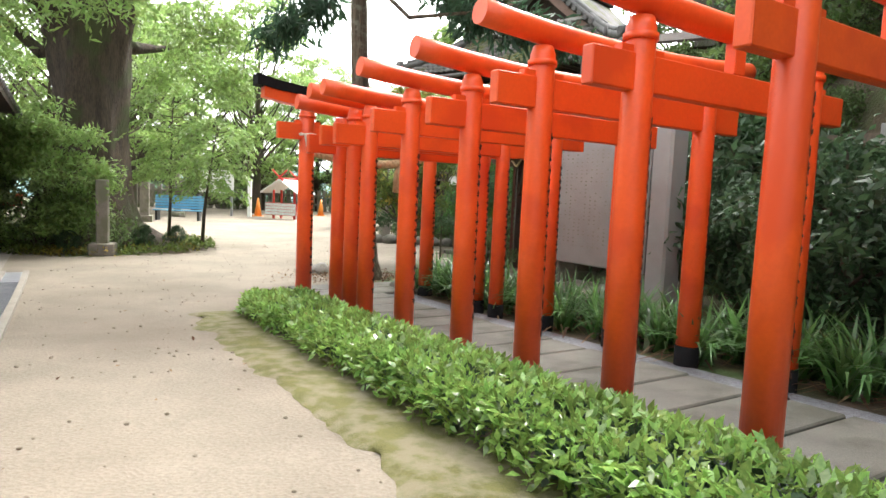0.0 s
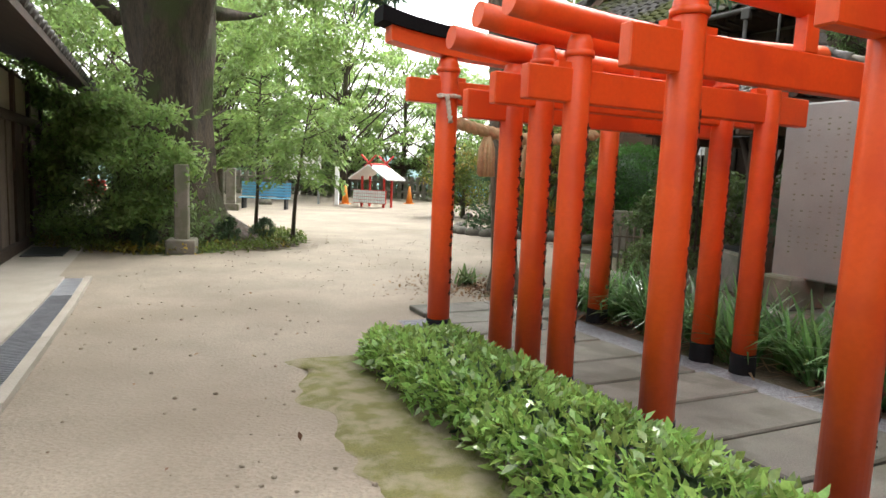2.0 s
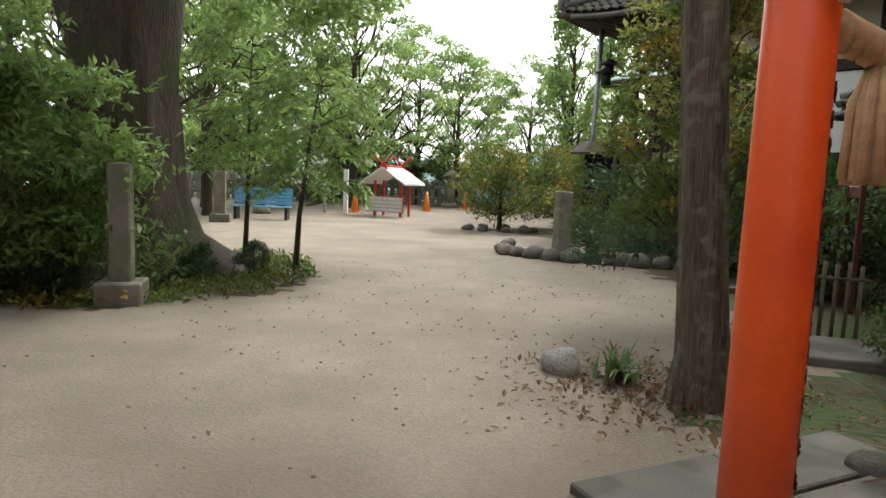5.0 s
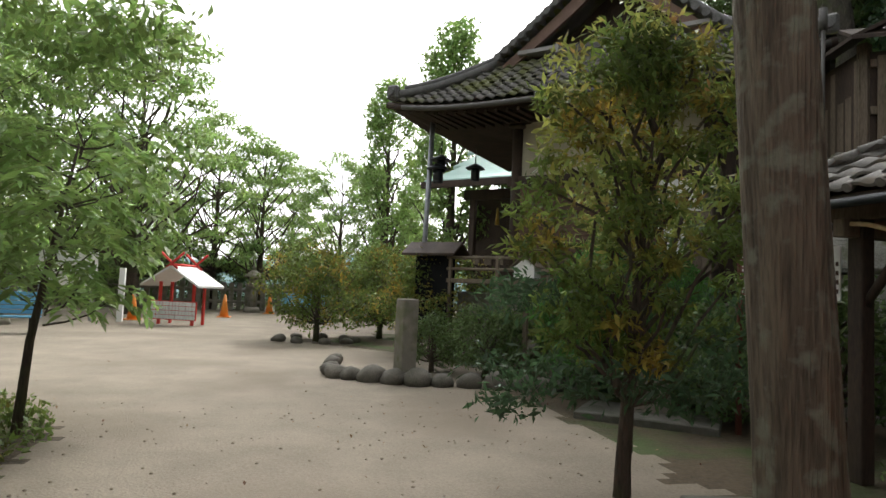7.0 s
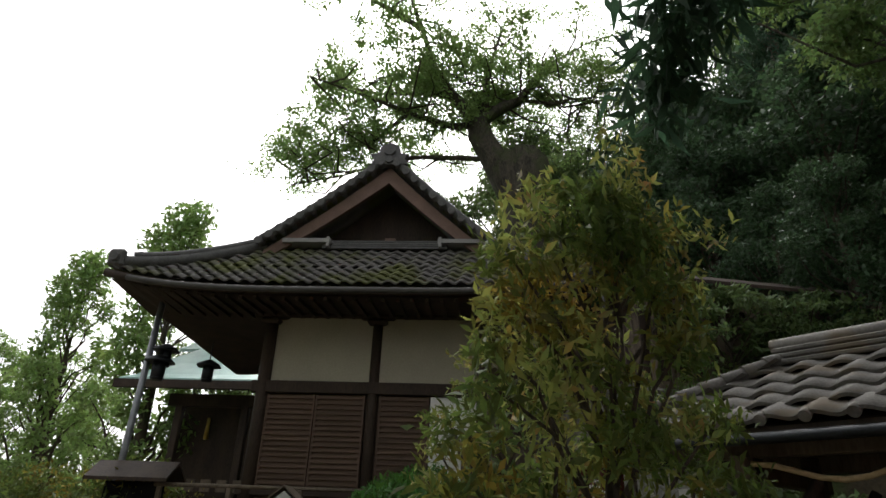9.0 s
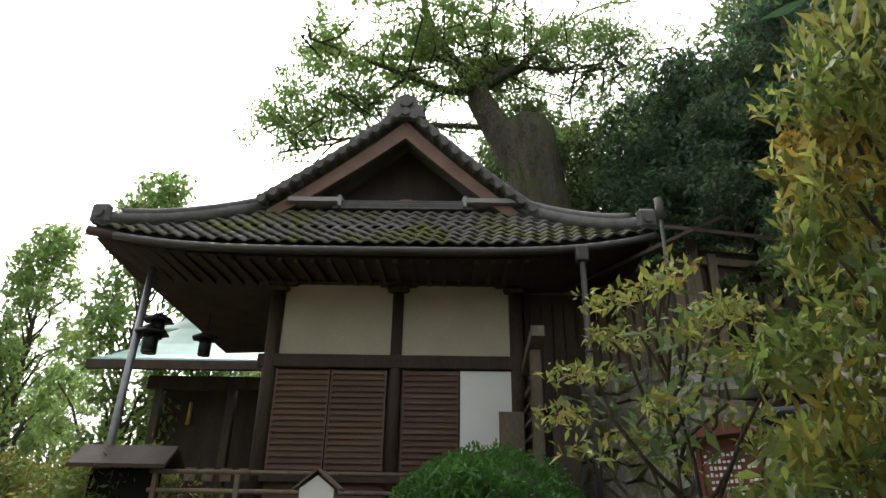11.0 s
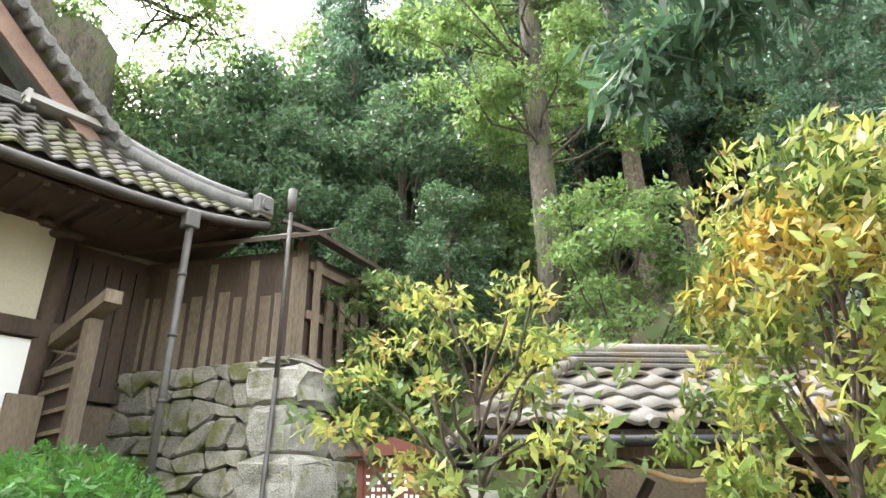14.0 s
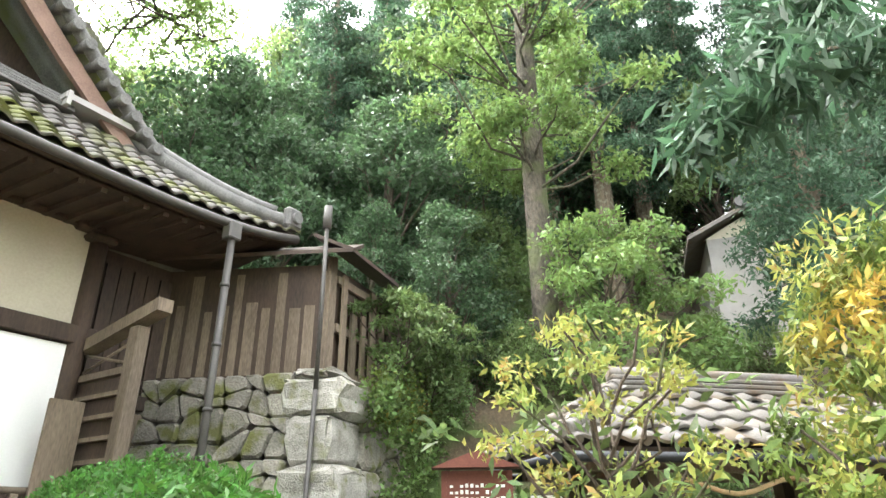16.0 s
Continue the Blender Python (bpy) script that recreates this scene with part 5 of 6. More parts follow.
bm = B()
lantern(bm, 0.4, 0, 4.3, 1.0)
tube(bm, [(0.1, 0, 4.95), (0.5, 0, 4.95)], 0.03, 8)
part("lantern", bm, IRON, lp_, "black iron lantern")
hl = thing("hanging_lantern", "black iron lantern hung under the eave", "lantern", HALL, "hanging lanterns")
bm = B()
lantern(bm, -4.1, -0.4, 4.2, 0.9)
part("body", bm, IRON, hl)
hl2 = copy_thing(hl, HALL @ pose(0.55, 0.8, -0.1))

# second hall with a green copper roof
h2 = thing("copper_roof_hall", "hall with pale green copper roof and open dark porch", "shrine building", HALL @ pose(-6.2, 8.5, 0.7))
part("body", box(B(), -2.3, 4.5, 0.8, 6, -1.2, 4.4), WOOD, h2)
for x in (-1.6, 0.6, 2.6):
    part("post", box(B(), x - 0.12, x + 0.12, -0.5, -0.26, -1.2, 4.4, bev=0.02), WOOD, h2)
part("beam", box(B(), -2.0, 4.5, -0.5, -0.25, 4.2, 4.6, bev=0.02), WOOD, h2)
prof = [(-1.6, 4.75), (-0.6, 5.1), (0.6, 5.75), (1.8, 6.6), (3.0, 7.6)]
for a, b in zip(prof, prof[1:]):
    part("roof_sheet", plate(B(), [(-3.2, a[0], a[1]), (5.0, a[0], a[1]), (4.8, b[0], b[1]), (-2.9 + 0.3 * b[0], b[0], b[1])], 0.12, (0, 0, 1)), COPPER, h2, "pale green copper sheet")
part("eave", box(B(), -3.3, 5.0, -1.7, -1.5, 4.55, 4.8), WOOD, h2)
bm = B()
tube(bm, [(-1.0, 0.6, 3.3), (-1.0, 0.6, 4.0)], [0.09, 0.05], 8)
part("gilt_ornament", bm, GOLD, h2)
for i in range(8):
    part("rail_slat", box(B(), -2.2 + 0.5 * i, -1.9 + 0.5 * i, -1.0, -0.94, 1.6, 1.95), WOODG, h2)

# ---- long building on the other side, drain and apron ----
strip("apron", -2, 24, -1.85, -0.85, 0.03, CONCRETE, "pale concrete apron before the long building", "apron", step=0.5)
dr = thing("drain_channel", "concrete channel covered with steel gratings", "drain", kind="structure")
for c0, c1, mt, nm, up_ in ((-0.85, -0.77, CONCRETE, "kerb", 0.05), (-0.53, -0.45, CONCRETE, "kerb", 0.05), (-0.77, -0.53, STEEL, "grating_bed", 0.02)):
    for i in range(8):
        s0, s1 = -2 + i * 1.8, -2 + (i + 1) * 1.8 - 0.01
        bm = B()
        pts = []
        for s_, c_ in ((s0, c0), (s1, c0), (s1, c1), (s0, c1)):
            x, y = sc_(s_, c_)
            pts.append((x, y, gz(x, y) - 0.05))
        plate(bm, pts, 0.05 + up_, (0, 0, 1))
        part(nm, bm, mt, dr)
bar = mesh_of(box(B(), -0.115, 0.115, -0.008, 0.008, 0, 0.02), "grate_bar", STEEL)
for i in range(260):
    s_ = -1.9 + i * 0.05
    x, y = sc_(s_, -0.65)
    ob = new("grate_bar", bar)
    ob.parent = dr
    ob.matrix_world = pose(x, y, gz(x, y) + 0.018, 0, 0, 30)


def long_house():
    x, y = sc_(14.0, -1.85)
    h = thing("long_house", "long dark timber building with tiled eaves", "building", pose(x, y, -0.37, 0, 0, 120))
    # x runs along the front away from the start, +y into the house
    part("near_wall", box(B(), -16, 4.4, 0.05, 5, 0, 3.1), LHWOOD, h)
    part("upper_plaster", box(B(), -16, 4.4, 0.0, 0.05, 2.35, 3.0), PLASTER, h)
    for i in range(12):
        xx = 4.3 - i * 1.4
        part("post", box(B(), xx - 0.08, xx + 0.08, -0.06, 0.08, 0, 3.05, bev=0.01), WOOD, h)
    for i in range(24):
        xx = 4.1 - i * 0.7
        part("board", box(B(), xx - 0.3, xx + 0.3, -0.015, 0.05, 0.15, 2.2), LHWOOD, h)
    part("rail", box(B(), -16, 4.4, -0.07, 0.0, 2.2, 2.36), WOOD, h)
    part("sill", box(B(), -16, 4.4, -0.12, 0.0, 0.0, 0.18), WOOD, h)
    bm = B()
    plate(bm, [(-16, -1.05, 2.95), (5.0, -1.05, 2.95), (5.0, 2.6, 4.7), (-16, 2.6, 4.7)], 0.1, (0, 0, 1))
    plate(bm, [(-16, 6.2, 2.95), (5.0, 6.2, 2.95), (5.0, 2.6, 4.7), (-16, 2.6, 4.7)], 0.1, (0, 0, 1))
    part("roof", bm, WOOD, h)
    bm = B()
    for i in range(76):
        xx = -15.9 + i * 0.277
        tube(bm, [(xx, -1.08, 3.09), (xx, 2.6, 4.85)], 0.06, 6)
    part("roof_tiling", bm, RIDGE, h)
    part("far_wall", box(B(), 4.4, 10.5, 0.25, 4, 0, 2.6), LHWOOD, h)
    for i in range(5):
        xx = 4.6 + i * 1.4
        part("red_panel", box(B(), xx + 0.1, xx + 1.2, 0.18, 0.25, 0.45, 2.1), REDDISH, h, "red-brown panelled doors")
        part("post", box(B(), xx - 0.07, xx + 0.07, 0.1, 0.3, 0, 2.5, bev=0.01), WOOD, h)
    part("bench_step", box(B(), 5.2, 8.2, -0.3, 0.15, 0.35, 0.42, bev=0.01), WOODG, h)
    for xx in (5.4, 6.7, 8.0):
        part("bench_leg", box(B(), xx - 0.05, xx + 0.05, -0.25, 0.1, 0, 0.35), WOODG, h)
    bm = B()
    plate(bm, [(4.2, -0.85, 2.42), (11.2, -0.85, 2.42), (11.2, 2.0, 3.8), (4.2, 2.0, 3.8)], 0.1, (0, 0, 1))
    part("far_roof", bm, WOOD, h)
    bm = B()
    for i in range(25):
        xx = 4.3 + i * 0.28
        tube(bm, [(xx, -0.88, 2.56), (xx, 2.0, 3.95)], 0.06, 6)
    part("far_roof_tiling", bm, TILE2, h)
    part("notice", box(B(), 6.3, 6.6, 0.13, 0.16, 1.2, 1.5), PAPER, h, "white paper notice")
    part("wall_cabinet", box(B(), 4.5, 4.7, -0.35, 0.1, 0.2, 2.2, bev=0.01), WOODG, h)


long_house()
ob_ = thing("offering_stand", "wooden stand with a red cloth cover", "stand", on(*sc_(23.2, -1.3), 120))
part("top", box(B(), -0.5, 0.5, -0.3, 0.3, 0.85, 0.92, bev=0.01), WOODG, ob_)
for x in (-0.42, 0.42):
    for y in (-0.22, 0.22):
        part("leg", box(B(), x - 0.03, x + 0.03, y - 0.03, y + 0.03, 0, 0.85), WOODG, ob_)
part("cloth", box(B(), -0.35, 0.1, -0.32, 0.2, 0.7, 1.1, bev=0.03), REDCLOTH, ob_)
mt_ = solo("door_mat", box(B(), -0.6, 0.6, -0.3, 0.3, 0, 0.02, bev=0.004), IRON, "dark rubber mat on the apron", "mat", on(*sc_(15.2, -1.35), 120, 0.03))


# ---- far side of the court ----
em = thing("votive_rack_shelter", "small red shelter with white roof and rack of white papers", "shelter", on(-7.2, 32.8, -22) @ Matrix.Scale(0.85, 4))
for x in (-0.75, 0.75):
    for y in (-0.4, 0.4):
        part("post", box(B(), x - 0.05, x + 0.05, y - 0.05, y + 0.05, 0, 1.75), REDCLOTH, em)
bm = B()
for s_ in (-1, 1):
    plate(bm, [(0, -1.0, 2.35), (s_ * 1.3, -1.0, 1.55), (s_ * 1.3, 1.0, 1.55), (0, 1.0, 2.35)], 0.08, (0, 0, 1))
part("roof", bm, PAPER, em, "weathered white sheet roof")
for y in (-0.9, 0.9):
    for s_ in (-1, 1):
        part("finial", tube(B(), [(s_ * -0.5, y, 2.95), (s_ * 0.25, y, 2.3)], 0.05, 6), REDCLOTH, em, "crossed red roof finial")
part("ridge_pole", tube(B(), [(0, -1, 2.45), (0, 1, 2.45)], 0.06, 8), REDCLOTH, em)
rk = part("rack", box(B(), -1.1, 1.1, -0.75, -0.68, 0.22, 0.98), REDCLOTH, em)
for i in range(15):
    for j in range(4):
        part("paper_slip", box(B(), -1.08 + i * 0.145, -0.96 + i * 0.145, -0.80 + RNG.uniform(0, 0.03), -0.755, 0.25 + j * 0.18, 0.41 + j * 0.18), PAPER, rk)
for x, y in ((-4.67, 42.7), (-6.36, 38.1), (-9.2, 34.5)):
    cn = thing("traffic_cone", "orange traffic cone on the sand", "cone", on(x, y), "traffic cones")
    bm = B()
    tube(bm, [(0, 0, 0.03), (0, 0, 1.0)], [0.2, 0.04], 16)
    part("cone", bm, ORANGE, cn)
    part("base", box(B(), -0.27, 0.27, -0.27, 0.27, 0, 0.04, bev=0.01), ORANGE, cn)


def bench(x, y, rz, w):
    b = thing("blue_bench", "light blue slatted bench", "bench", on(x, y, rz), "blue benches")
    for k in range(4):
        part("seat_slat", box(B(), -w, w, -0.4 + k * 0.12, -0.3 + k * 0.12, 0.42, 0.46, bev=0.008), BLUE, b)
    for k in range(5):
        part("back_slat", box(B(), -w, w, 0.1 + k * 0.015, 0.13 + k * 0.015, 0.5 + k * 0.12, 0.6 + k * 0.12, bev=0.008), BLUE, b)
    for xx in (-w * 0.85, w * 0.85):
        part("leg", box(B(), xx - 0.04, xx + 0.04, -0.4, 0.18, 0, 0.42), IRON, b)


bench(-10.8, 27.6, 10, 1.0)
bench(-2.9, 43.5, 0, 1.2)
pillar(-11.4, 25.6, 1.6, 0.35, 0.6, "stone post beside the blue bench")
pst = thing("white_post", "white signpost by the trees", "post", on(-9.3, 33.2))
part("post", box(B(), -0.09, 0.09, -0.09, 0.09, 0, 1.9), WHITE, pst)
ib = thing("info_board", "white information board on posts", "sign", on(-11.0, 33.0, 5))
part("panel", box(B(), -0.9, 0.9, -0.04, 0.04, 1.2, 2.4), WHITE, ib)
for x in (-0.8, 0.8):
    part("post", box(B(), x - 0.05, x + 0.05, -0.05, 0.05, 0, 1.2), STEEL, ib)
fn = thing("stone_fence", "row of dark stone fence posts behind the court", "fence")
for i in range(64):
    x = -22 + i * 0.42
    y = 45.5 - 0.02 * (x + 5) ** 2 * (1 if x < -5 else 0)
    bm = B()
    box(bm, x - 0.13, x + 0.13, y - 0.1, y + 0.1, -0.5, 1.15 + (0.25 if i % 8 == 0 else 0), bev=0.015)
    part("fence_post", bm, GRANITE, fn)
for z in (0.1, 0.75):
    bm = B()
    tube(bm, [(-22 + i * 2.0, 45.5 - 0.02 * (-17 + i * 2.0) ** 2 * (1 if i < 8.5 else 0), z) for i in range(14)], 0.1, 6)
    part("fence_rail", bm, GRANITE, fn)


def stone_lantern(x, y, k=1.0):
    t = thing("stone_lantern", "weathered grey stone lantern", "stone lantern", on(x, y), "stone lanterns")
    for nm, pts, r_ in (("base", [(0, 0, 0), (0, 0, 0.25)], [0.4, 0.34]), ("shaft", [(0, 0, 0.25), (0, 0, 1.1)], [0.16, 0.15]), ("platform", [(0, 0, 1.1), (0, 0, 1.25)], [0.2, 0.34]), ("fire_box", [(0, 0, 1.25), (0, 0, 1.6)], [0.22, 0.22]), ("cap", [(0, 0, 1.6), (0, 0, 1.68), (0, 0, 1.95)], [0.48, 0.44, 0.1]), ("finial", [(0, 0, 1.95), (0, 0, 2.05), (0, 0, 2.2)], [0.07, 0.1, 0.01])):
        bm = B()
        tube(bm, [(p[0] * k, p[1] * k, p[2] * k) for p in pts], [q * k for q in r_], 6 if nm != "shaft" else 12)
        part(nm, bm, GRANITE, t)


stone_lantern(-5.6, 43.5, 1.15)
stone_lantern(-3.6, 44.4, 1.2)
stone_lantern(-12.0, 30.5, 1.0)

# ---- upper shrine on the hill, seen above the wash-house ----
up_s = thing("upper_shrine", "small white-walled shrine with tiled gable on the hill", "shrine building", pose(11.3, 5.1, 7.2, 0, 0, -118) @ Matrix.Scale(0.66, 4))
# white wall in grey stone tone: the shade on it is put into the colour
part("wall", box(B(), -1.6, 1.6, -1.2, 4, -3.5, 3.0), PALE, up_s)
part("gable_wall", plate(B(), [(-1.7, -1.2, 3.0), (1.7, -1.2, 3.0), (0, -1.2, 3.9)], 0.1, (0, 1, 0)), PLASTER, up_s)
bm = B()
for s_ in (-1, 1):
    plate(bm, [(0, -1.7, 4.05), (s_ * 2.4, -1.7, 2.9), (s_ * 2.4, 4.5, 2.9), (0, 4.5, 4.05)], 0.12, (0, 0, 1))
part("roof", bm, TILE2, up_s)
bm = B()
for s_ in (-1, 1):
    for i in range(22):
        tube(bm, [(0, -1.65 + i * 0.28, 4.2), (s_ * 2.4, -1.65 + i * 0.28, 3.05)], 0.06, 6)
part("roof_tiling", bm, TILE2, up_s)
bm = B()
box(bm, -0.16, 0.16, -1.75, 4.5, 4.1, 4.4, bev=0.04)
tube(bm, [(0, -1.85, 4.4), (0, -1.65, 4.4)], 0.26, 12)
part("ridge", bm, RIDGE, up_s)

# ---- camphor behind the hall, woods on the hill, far trees ----
big = thing("ancient_tree", "ancient tree with a massive broken mossy trunk behind the hall", "tree", pose(10.77, 24.54, 12.34, 0, 0, -43.3))
bm = B()                # local x runs along the hall's skyline, local y away from the court
tube(bm, [(0.9, 0, -13.2), (0.85, 0, -8), (0.75, 0, -5), (0.55, 0, -2.6), (0.25, 0, -0.3), (0.1, 0, 1.0), (0.0, 0, 1.75)], [1.5, 1.15, 1.0, 0.9, 0.85, 0.8, 0.5], 30, wob=0.5)
tube(bm, [(0.2, 0, -0.9), (-0.5, 0.05, 0.6), (-1.0, 0.1, 1.6), (-1.5, 0.1, 2.6), (-1.6, 0.1, 3.2)], [0.6, 0.55, 0.46, 0.40, 0.33], 18, wob=0.35)
part("trunk", bm, BARKA, big)
fork = (-1.6, 0.1, 3.0)
boughs = [
    ((fork, (-2.5, -0.4, 4.0), (-3.2, -0.8, 4.9), (-3.7, -1.2, 6.5), (-4.5, -1.6, 8.6)), 0.24),
    ((fork, (-1.3, 0.6, 4.5), (-1.1, 1.0, 6.5), (-0.6, 1.4, 8.9)), 0.22),
    ((fork, (-0.6, 0.2, 3.9), (0.1, 0.3, 4.3), (0.7, 0.5, 5.5), (1.5, 0.8, 6.6), (2.9, 1.2, 7.9)), 0.24),
    ((fork, (-2.5, -0.5, 2.5), (-4.0, -0.9, 2.8), (-5.5, -1.2, 3.3), (-7.6, -1.6, 3.9)), 0.16),
    (((-1.0, 0.1, 1.5), (-3.2, 0.3, 1.7), (-4.6, 0.5, 1.8), (-6.6, 0.8, 1.2), (-8.6, 1.0, 0.9)), 0.11),
    (((0.1, 0.3, 4.3), (1.3, 0.0, 3.9), (2.5, -0.3, 3.8), (3.8, -0.6, 3.6)), 0.08),
    (((-2.5, -0.4, 4.0), (-4.0, 0.6, 4.9), (-5.6, 1.4, 5.5), (-8.0, 2.0, 6.6)), 0.15),
    (((-3.7, -1.2, 6.5), (-5.6, -1.8, 7.4), (-7.4, -2.2, 8.2), (-9.2, -2.5, 8.8)), 0.12),
    (((-4.0, -0.9, 2.8), (-5.6, 0.2, 2.2), (-7.2, 1.0, 2.6), (-9.4, 1.4, 2.2)), 0.08),
    (((-1.3, 0.6, 4.5), (-1.0, 2.4, 5.0), (-0.4, 4.0, 5.8)), 0.13),
]
bcs, brs = [], []
twig = B()
for path, r0 in boughs:
    path = [Vector(p) for p in path]
    n = len(path)
    bm = B()
    tube(bm, path, [r0 * (1 - 0.85 * i / (n - 1)) for i in range(n)], 9, wob=0.3)
    part("bough", bm, BARKA, big)
    for q in range(20):
        f = 0.22 + 0.78 * q / 19
        i = min(int(f * (n - 1)), n - 2)
        a = path[i].lerp(path[i + 1], f * (n - 1) - i)
        e = a + Vector((RNG.normal() * 1.5, RNG.normal() * 1.6, RNG.uniform(-0.8, 1.2)))
        limb(twig, a, e, 0.045, 0.01, 5, 0.2)
        for k in range(2):
            bcs.append(tuple(a.lerp(e, 0.6 + 0.4 * k) + Vector((RNG.normal() * 0.25, RNG.normal() * 0.25, 0.1))))
            brs.append(RNG.uniform(0.6, 1.15))
part("twig", twig, BARKD, big)
part("crown", leaves("crown", cloud(bcs, brs, 84000, 0.33, 0.1), 0.14, LEAF, 2.3, 0.5), LEAF, big)

wa = broadleaf("forest_tree", "broad-leaved forest tree on the hillside", 11, 3, 3.4, 0.30, 13000, 0.24, LEAFM, clumps=44, low=0.15, clump=0.27)
wb = broadleaf("forest_tree", "dark evergreen forest tree on the hillside", 9, 3, 3.0, 0.28, 13000, 0.22, LEAFD, clumps=44, low=0.08, clump=0.28)
wc = conifer("forest_cedar", "tall straight forest cedar", 18, 2.6, 0.30, 20000, 0.20, CEDAR, 0.3)
wd = broadleaf("understorey_shrub", "dense understorey shrub on the bank", 3.2, 2, 1.9, 0.08, 8000, 0.15, LEAFM, clumps=30, low=0.05, clump=0.33)
we = broadleaf("maple_tree", "fresh green maple on the hillside", 4.2, 2, 2.0, 0.10, 9000, 0.14, LEAFG, clumps=36, low=0.1, clump=0.28, flat=0.4)
wf = broadleaf("court_tree", "airy court tree with layered foliage", 7.5, 2.6, 3.0, 0.15, 11000, 0.14, LEAF, clumps=60, low=0.2, clump=0.17, flat=0.35)
wg = broadleaf("ginkgo_tree", "upright light green tree", 10, 2, 1.7, 0.2, 8000, 0.2, LEAF, clumps=36, low=0.2, clump=0.3, flat=1.0)


def plant(proto, spots):
    for i, (x, y, k) in enumerate(spots):
        m = on(x, y, RNG.uniform(0, 360), -0.1)
        if i == 0:
            proto.matrix_world = m
            o = proto
        else:
            o = copy_thing(proto, m)
        o.scale = (k * RNG.uniform(0.92, 1.08), k, k * RNG.uniform(0.95, 1.1))


tk = thing("tall_tree", "tall straight-trunked tree with high leafy crown", "tree", on(8.3, 12.6))
bm = B()
tube(bm, [(0, 0, -1), (0, 0, 0.4), (0.1, 0, 5), (0, 0, 10), (0.1, 0, 14)], [0.4, 0.30, 0.26, 0.21, 0.06], 20, wob=0.2)
tcs, trs = [], []
for i in range(50):
    a, w, z = i * 2.4, RNG.uniform(0.8, 3.4), RNG.uniform(4.9, 11.5)
    e = (w * math.cos(a), w * math.sin(a), z)
    limb(bm, (0, 0, max(4.4, z - w * 0.5)), e, 0.04, 0.012, 6)
    tcs.append(e)
    trs.append(RNG.uniform(0.5, 0.95))
part("trunk", bm, BARKA, tk)
part("crown", leaves("crown", cloud(tcs, trs, 20000, 0.5, 0.2), 0.16, LEAFG, 2.2, 0.5), LEAFG, tk)
plant(we, [(7.1, 11.7, 0.98), (20, 22, 1.8)])
plant(wb, [(8.4, 14.7, 0.46), (12.6, 15.6, 0.8), (9.5, 16.2, 0.42), (15, 19, 1.0), (13.2, 21.5, 0.9), (11.5, 18.5, 0.7), (18, 14, 1.25), (17, 9, 1.2), (20.5, 11, 1.5), (21, 6, 1.5), (18, 2, 1.4), (22.5, 16.5, 1.5), (14, 13.2, 0.9), (16, 21.5, 1.2), (19, 18, 1.4), (8.6, 3.0, 0.9), (8.4, -2, 1.0), (7.4, -6, 0.9)])
plant(wa, [(17, 25, 1.1), (21, 19, 1.2), (14.5, 27.5, 1.1), (24, 26, 1.3), (20, 31, 1.2), (12.5, 31, 1.0), (23, 12, 1.1), (14, 3.5, 0.8)])
plant(wc, [(18.5, 11.5, 1.0), (20.5, 8.5, 1.1), (17, 6, 1.0), (22, 15, 1.1), (25, 10, 1.2), (19.5, 3.5, 1.1), (14, -0.5, 1.0), (24, 5, 1.2), (11.5, -5, 1.0), (26, 20, 1.2), (22, -2, 1.2), (28, 14, 1.3), (16, -7, 1.1), (17, 17.5, 0.95), (13.2, 8.4, 0.95), (15.2, 9.4, 1.0), (16.6, 12.6, 1.0), (14.4, 6.2, 1.0), (14.6, 3.4, 1.0), (13.4, 1.2, 1.0), (16.4, 4.6, 1.1), (18.6, 7.4, 1.1), (12.4, -1.8, 0.9), (10.4, 2.6, 0.75), (10, 0.5, 0.8), (9, -10, 1.0)])
plant(wd, [(7.0, 15.4, 0.5), (6.4, 14.0, 0.42), (7.4, 16.4, 0.45), (5.4, 13.4, 0.42), (9.0, 18.0, 0.6), (12.6, 12.8, 1.0), (14.8, 12.6, 1.1), (15.5, 15, 1.1), (5.0, 15.0, 0.45), (5.6, 11.2, 0.35), (6.3, 12.5, 0.38), (7.7, 9.8, 0.5), (6.7, 10.2, 0.42), (8.8, 8.7, 0.45), (9.2, 6.8, 0.4), (7.4, 13.6, 0.42)])
for s_, c_, k in ((2.8, 9.2, 0.8), (-1.0, 8.8, 0.8)):
    o = copy_thing(wc, on(*sc_(s_, c_), 70 * s_))
    o.scale = (k, k, k)
plant(wf, [(-10.3, 38.3, 1.6), (-5.5, 46, 1.3), (-1.0, 47, 1.15), (-13.5, 37, 1.6), (-8.0, 46, 1.35), (-15.5, 33, 1.5), (1.8, 45, 1.1), (-13, 28, 1.2), (-18, 40, 1.3), (-17, 24, 1.2), (4.5, 49, 1.2), (-12.5, 21.5, 1.3), (-20, 30, 1.2), (-4, 56, 1.3), (-14, 50, 1.4), (-22, 22, 1.3), (-11.5, 44, 1.2)])
plant(wg, [(3.2, 36, 1.35), (6.4, 37.0, 1.25), (0.8, 40, 1.2), (9.5, 42, 1.2)])
# woods behind the start of the walk, closing the place
for x, y, k in ((-10, -14, 1.1), (-3, -18, 1.2), (4, -15, 1.1), (-17, -8, 1.2)):
    o = copy_thing(wb, on(x, y, x * 30))
    o.scale = (k, k, k)

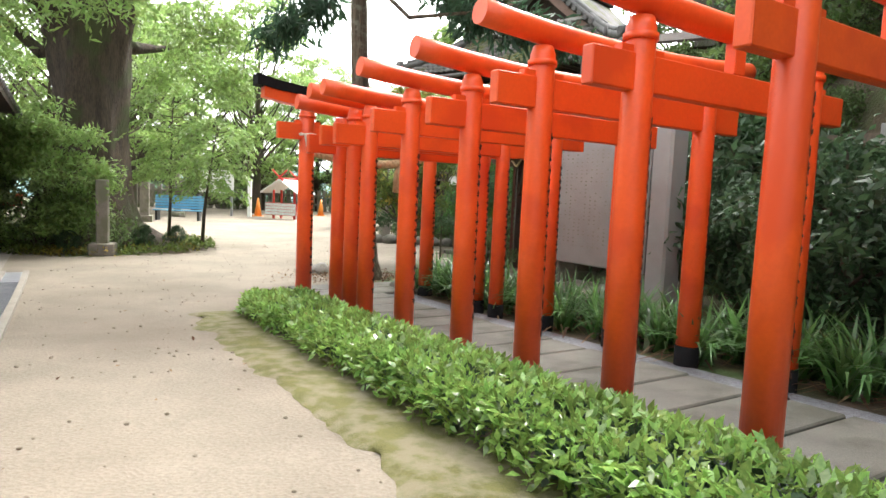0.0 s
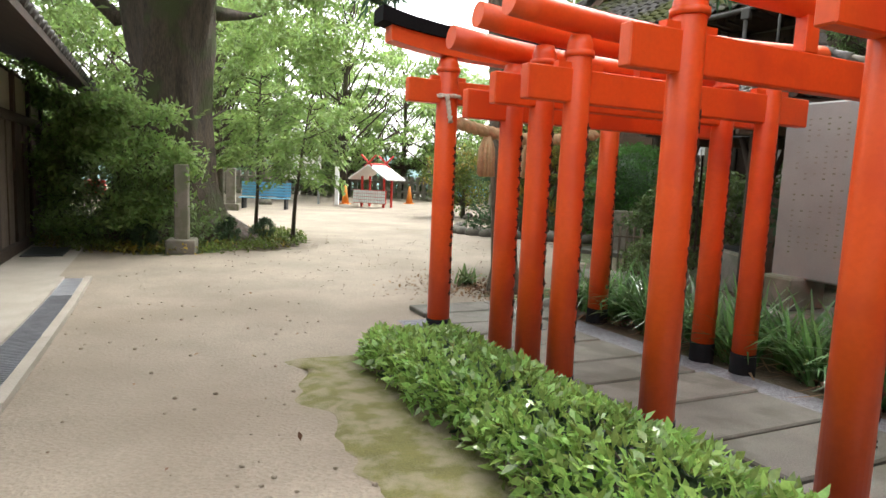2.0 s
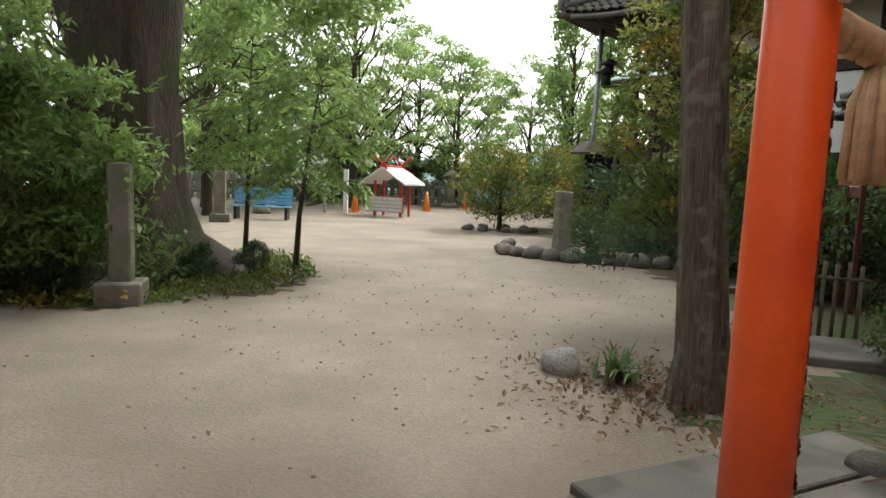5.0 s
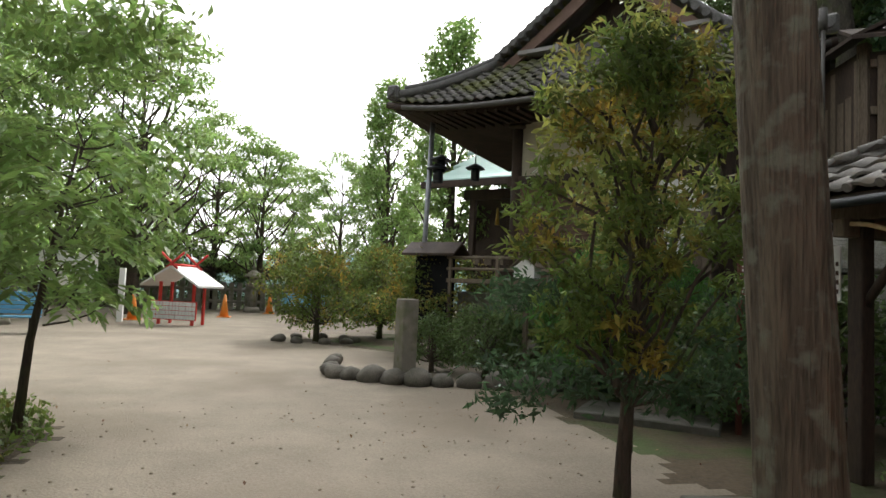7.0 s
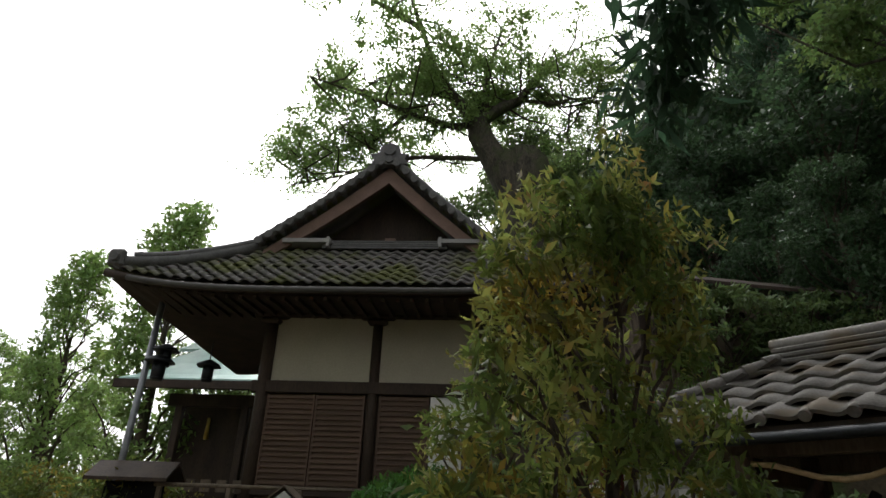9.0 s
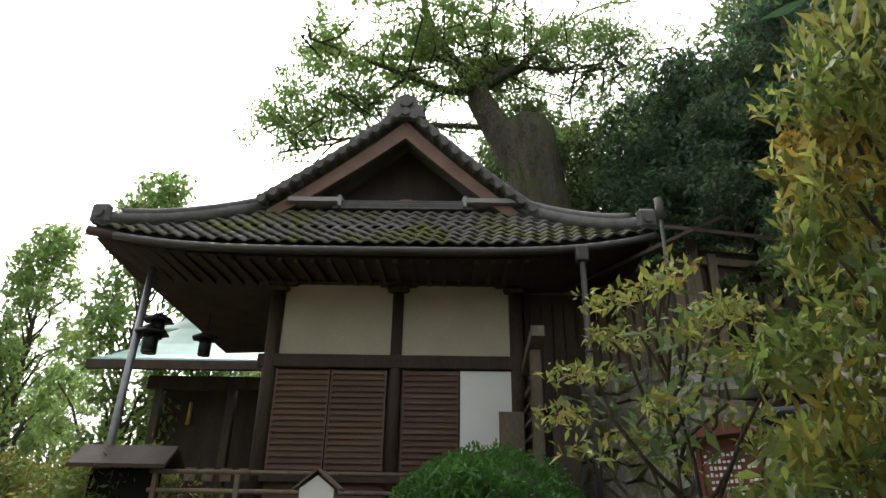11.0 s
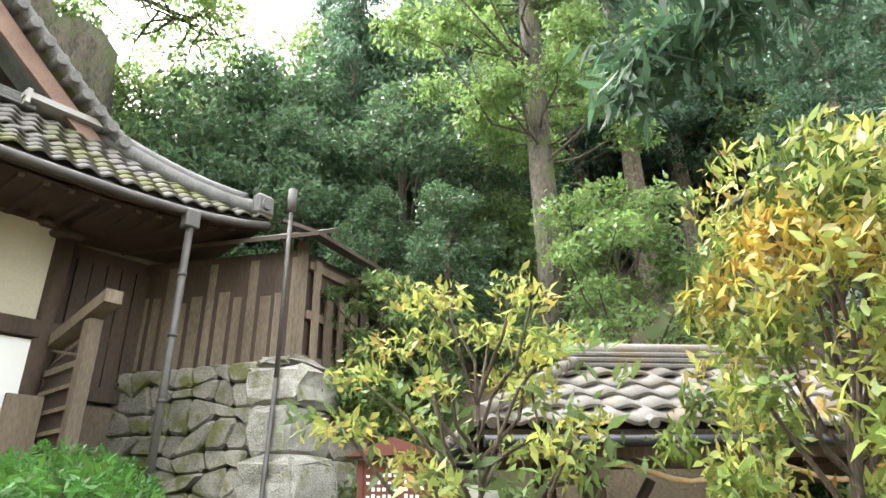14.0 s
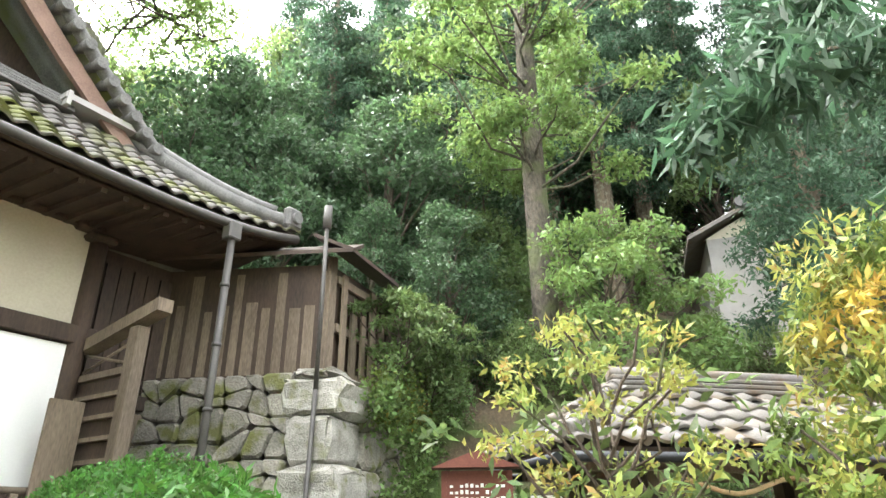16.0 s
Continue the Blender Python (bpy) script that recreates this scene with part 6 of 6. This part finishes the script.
# vines and small plants on the bank right of the corner stones
vn = thing("bank_plants", "vines and small plants hanging over the stone bank", "plants", kind="stuff")
vc = [tuple(W0.lerp(W2, RNG.uniform(0.12, 1)) + Vector((-0.35, -0.35, RNG.uniform(0.6, 3.9)))) for _ in range(60)]
part("leaves", leaves("leaves", cloud(vc, [0.36] * 60, 9000, 0.9, 0.2), 0.085, LEAFG, 1.8, 0.3), LEAFG, vn)
vc = [tuple(W0.lerp(W2, RNG.uniform(0.1, 0.6)) + Vector((-0.3, -0.3, RNG.uniform(2.8, 3.8)))) for _ in range(16)]
part("dry_vines", leaves("dry_vines", cloud(vc, [0.35] * 16, 1500, 0.7, 0.2), 0.07, OLIVE, 1.8, 0.3), OLIVE, vn)
fern = broadleaf("sumac_bush", "arching compound-leaved bush by the board fence", 1.6, 1, 1.1, 0.03, 2600, 0.12, LEAFM, clumps=24, low=0.3, clump=0.25, flat=0.3, long=2.6)
fern.matrix_world = pose(6.2, 16.0, 3.6)
copy_thing(fern, pose(7.4, 15.2, 3.6, 0, 0, 80))

for k in range(11):
    o = copy_thing(wd, on(-21 + 2.5 * k, 47.0 - (3.0 if k < 4 else 0), 50 * k))
    o.scale = (0.85, 0.85, 0.8)

# distant hills, the haze before them painted as a blue-green tint
for i, (x, y, w, h) in enumerate(((-160, 700, 420, 60), (200, 760, 500, 75), (-520, 600, 400, 70))):
    bm = B()
    n = 40
    top = [(x - w + 2 * w * k / n, y, -20 + h * math.sin(math.pi * k / n) * (0.8 + 0.3 * noise.noise((k * 0.2, i, 0)))) for k in range(n + 1)]
    rows = []
    for q in range(6):
        f = q / 5
        rows.append([bm.verts.new((p[0], y - 200 * (1 - f), -25 + (p[2] + 25) * f ** 0.8)) for p in top])
    for a, b in zip(rows, rows[1:]):
        for k in range(n):
            bm.faces.new((a[k], a[k + 1], b[k + 1], b[k])).smooth = True
    solo("backdrop_hill", bm, HILLHAZE, "distant wooded hills", "hill", kind="structure")

# ---- roof tiles of the hall's front slope, last ----
tile = mesh_of(wave_tile(0.27, 0.27, 0.026, 0.032), "roof_tile", TILE)
ROWS_T = 8
for j in range(ROWS_T):
    k = j / ROWS_T
    y = YE - 0.04 + (YG - YE) * k
    l, r = XL * (1 - 0.5 * k), XR * (1 - 0.44 * k)
    n = int((r - l) / 0.265)
    for i in range(n):
        x = l + (i + 0.5) * (r - l) / n
        z0, z1 = FRONT_Z(x, y), FRONT_Z(x, y + 0.22)
        zx = FRONT_Z(x + 0.1, y) - FRONT_Z(x - 0.1, y)
        ob = new("roof_tile", tile)
        ob.parent = SKIRT
        ob.matrix_local = Matrix.Translation((x, y, z0 + 0.045)) @ Matrix.Rotation(math.atan2(z1 - z0, 0.22), 4, 'X') @ Matrix.Rotation(-math.atan2(zx, 0.2), 4, 'Y')
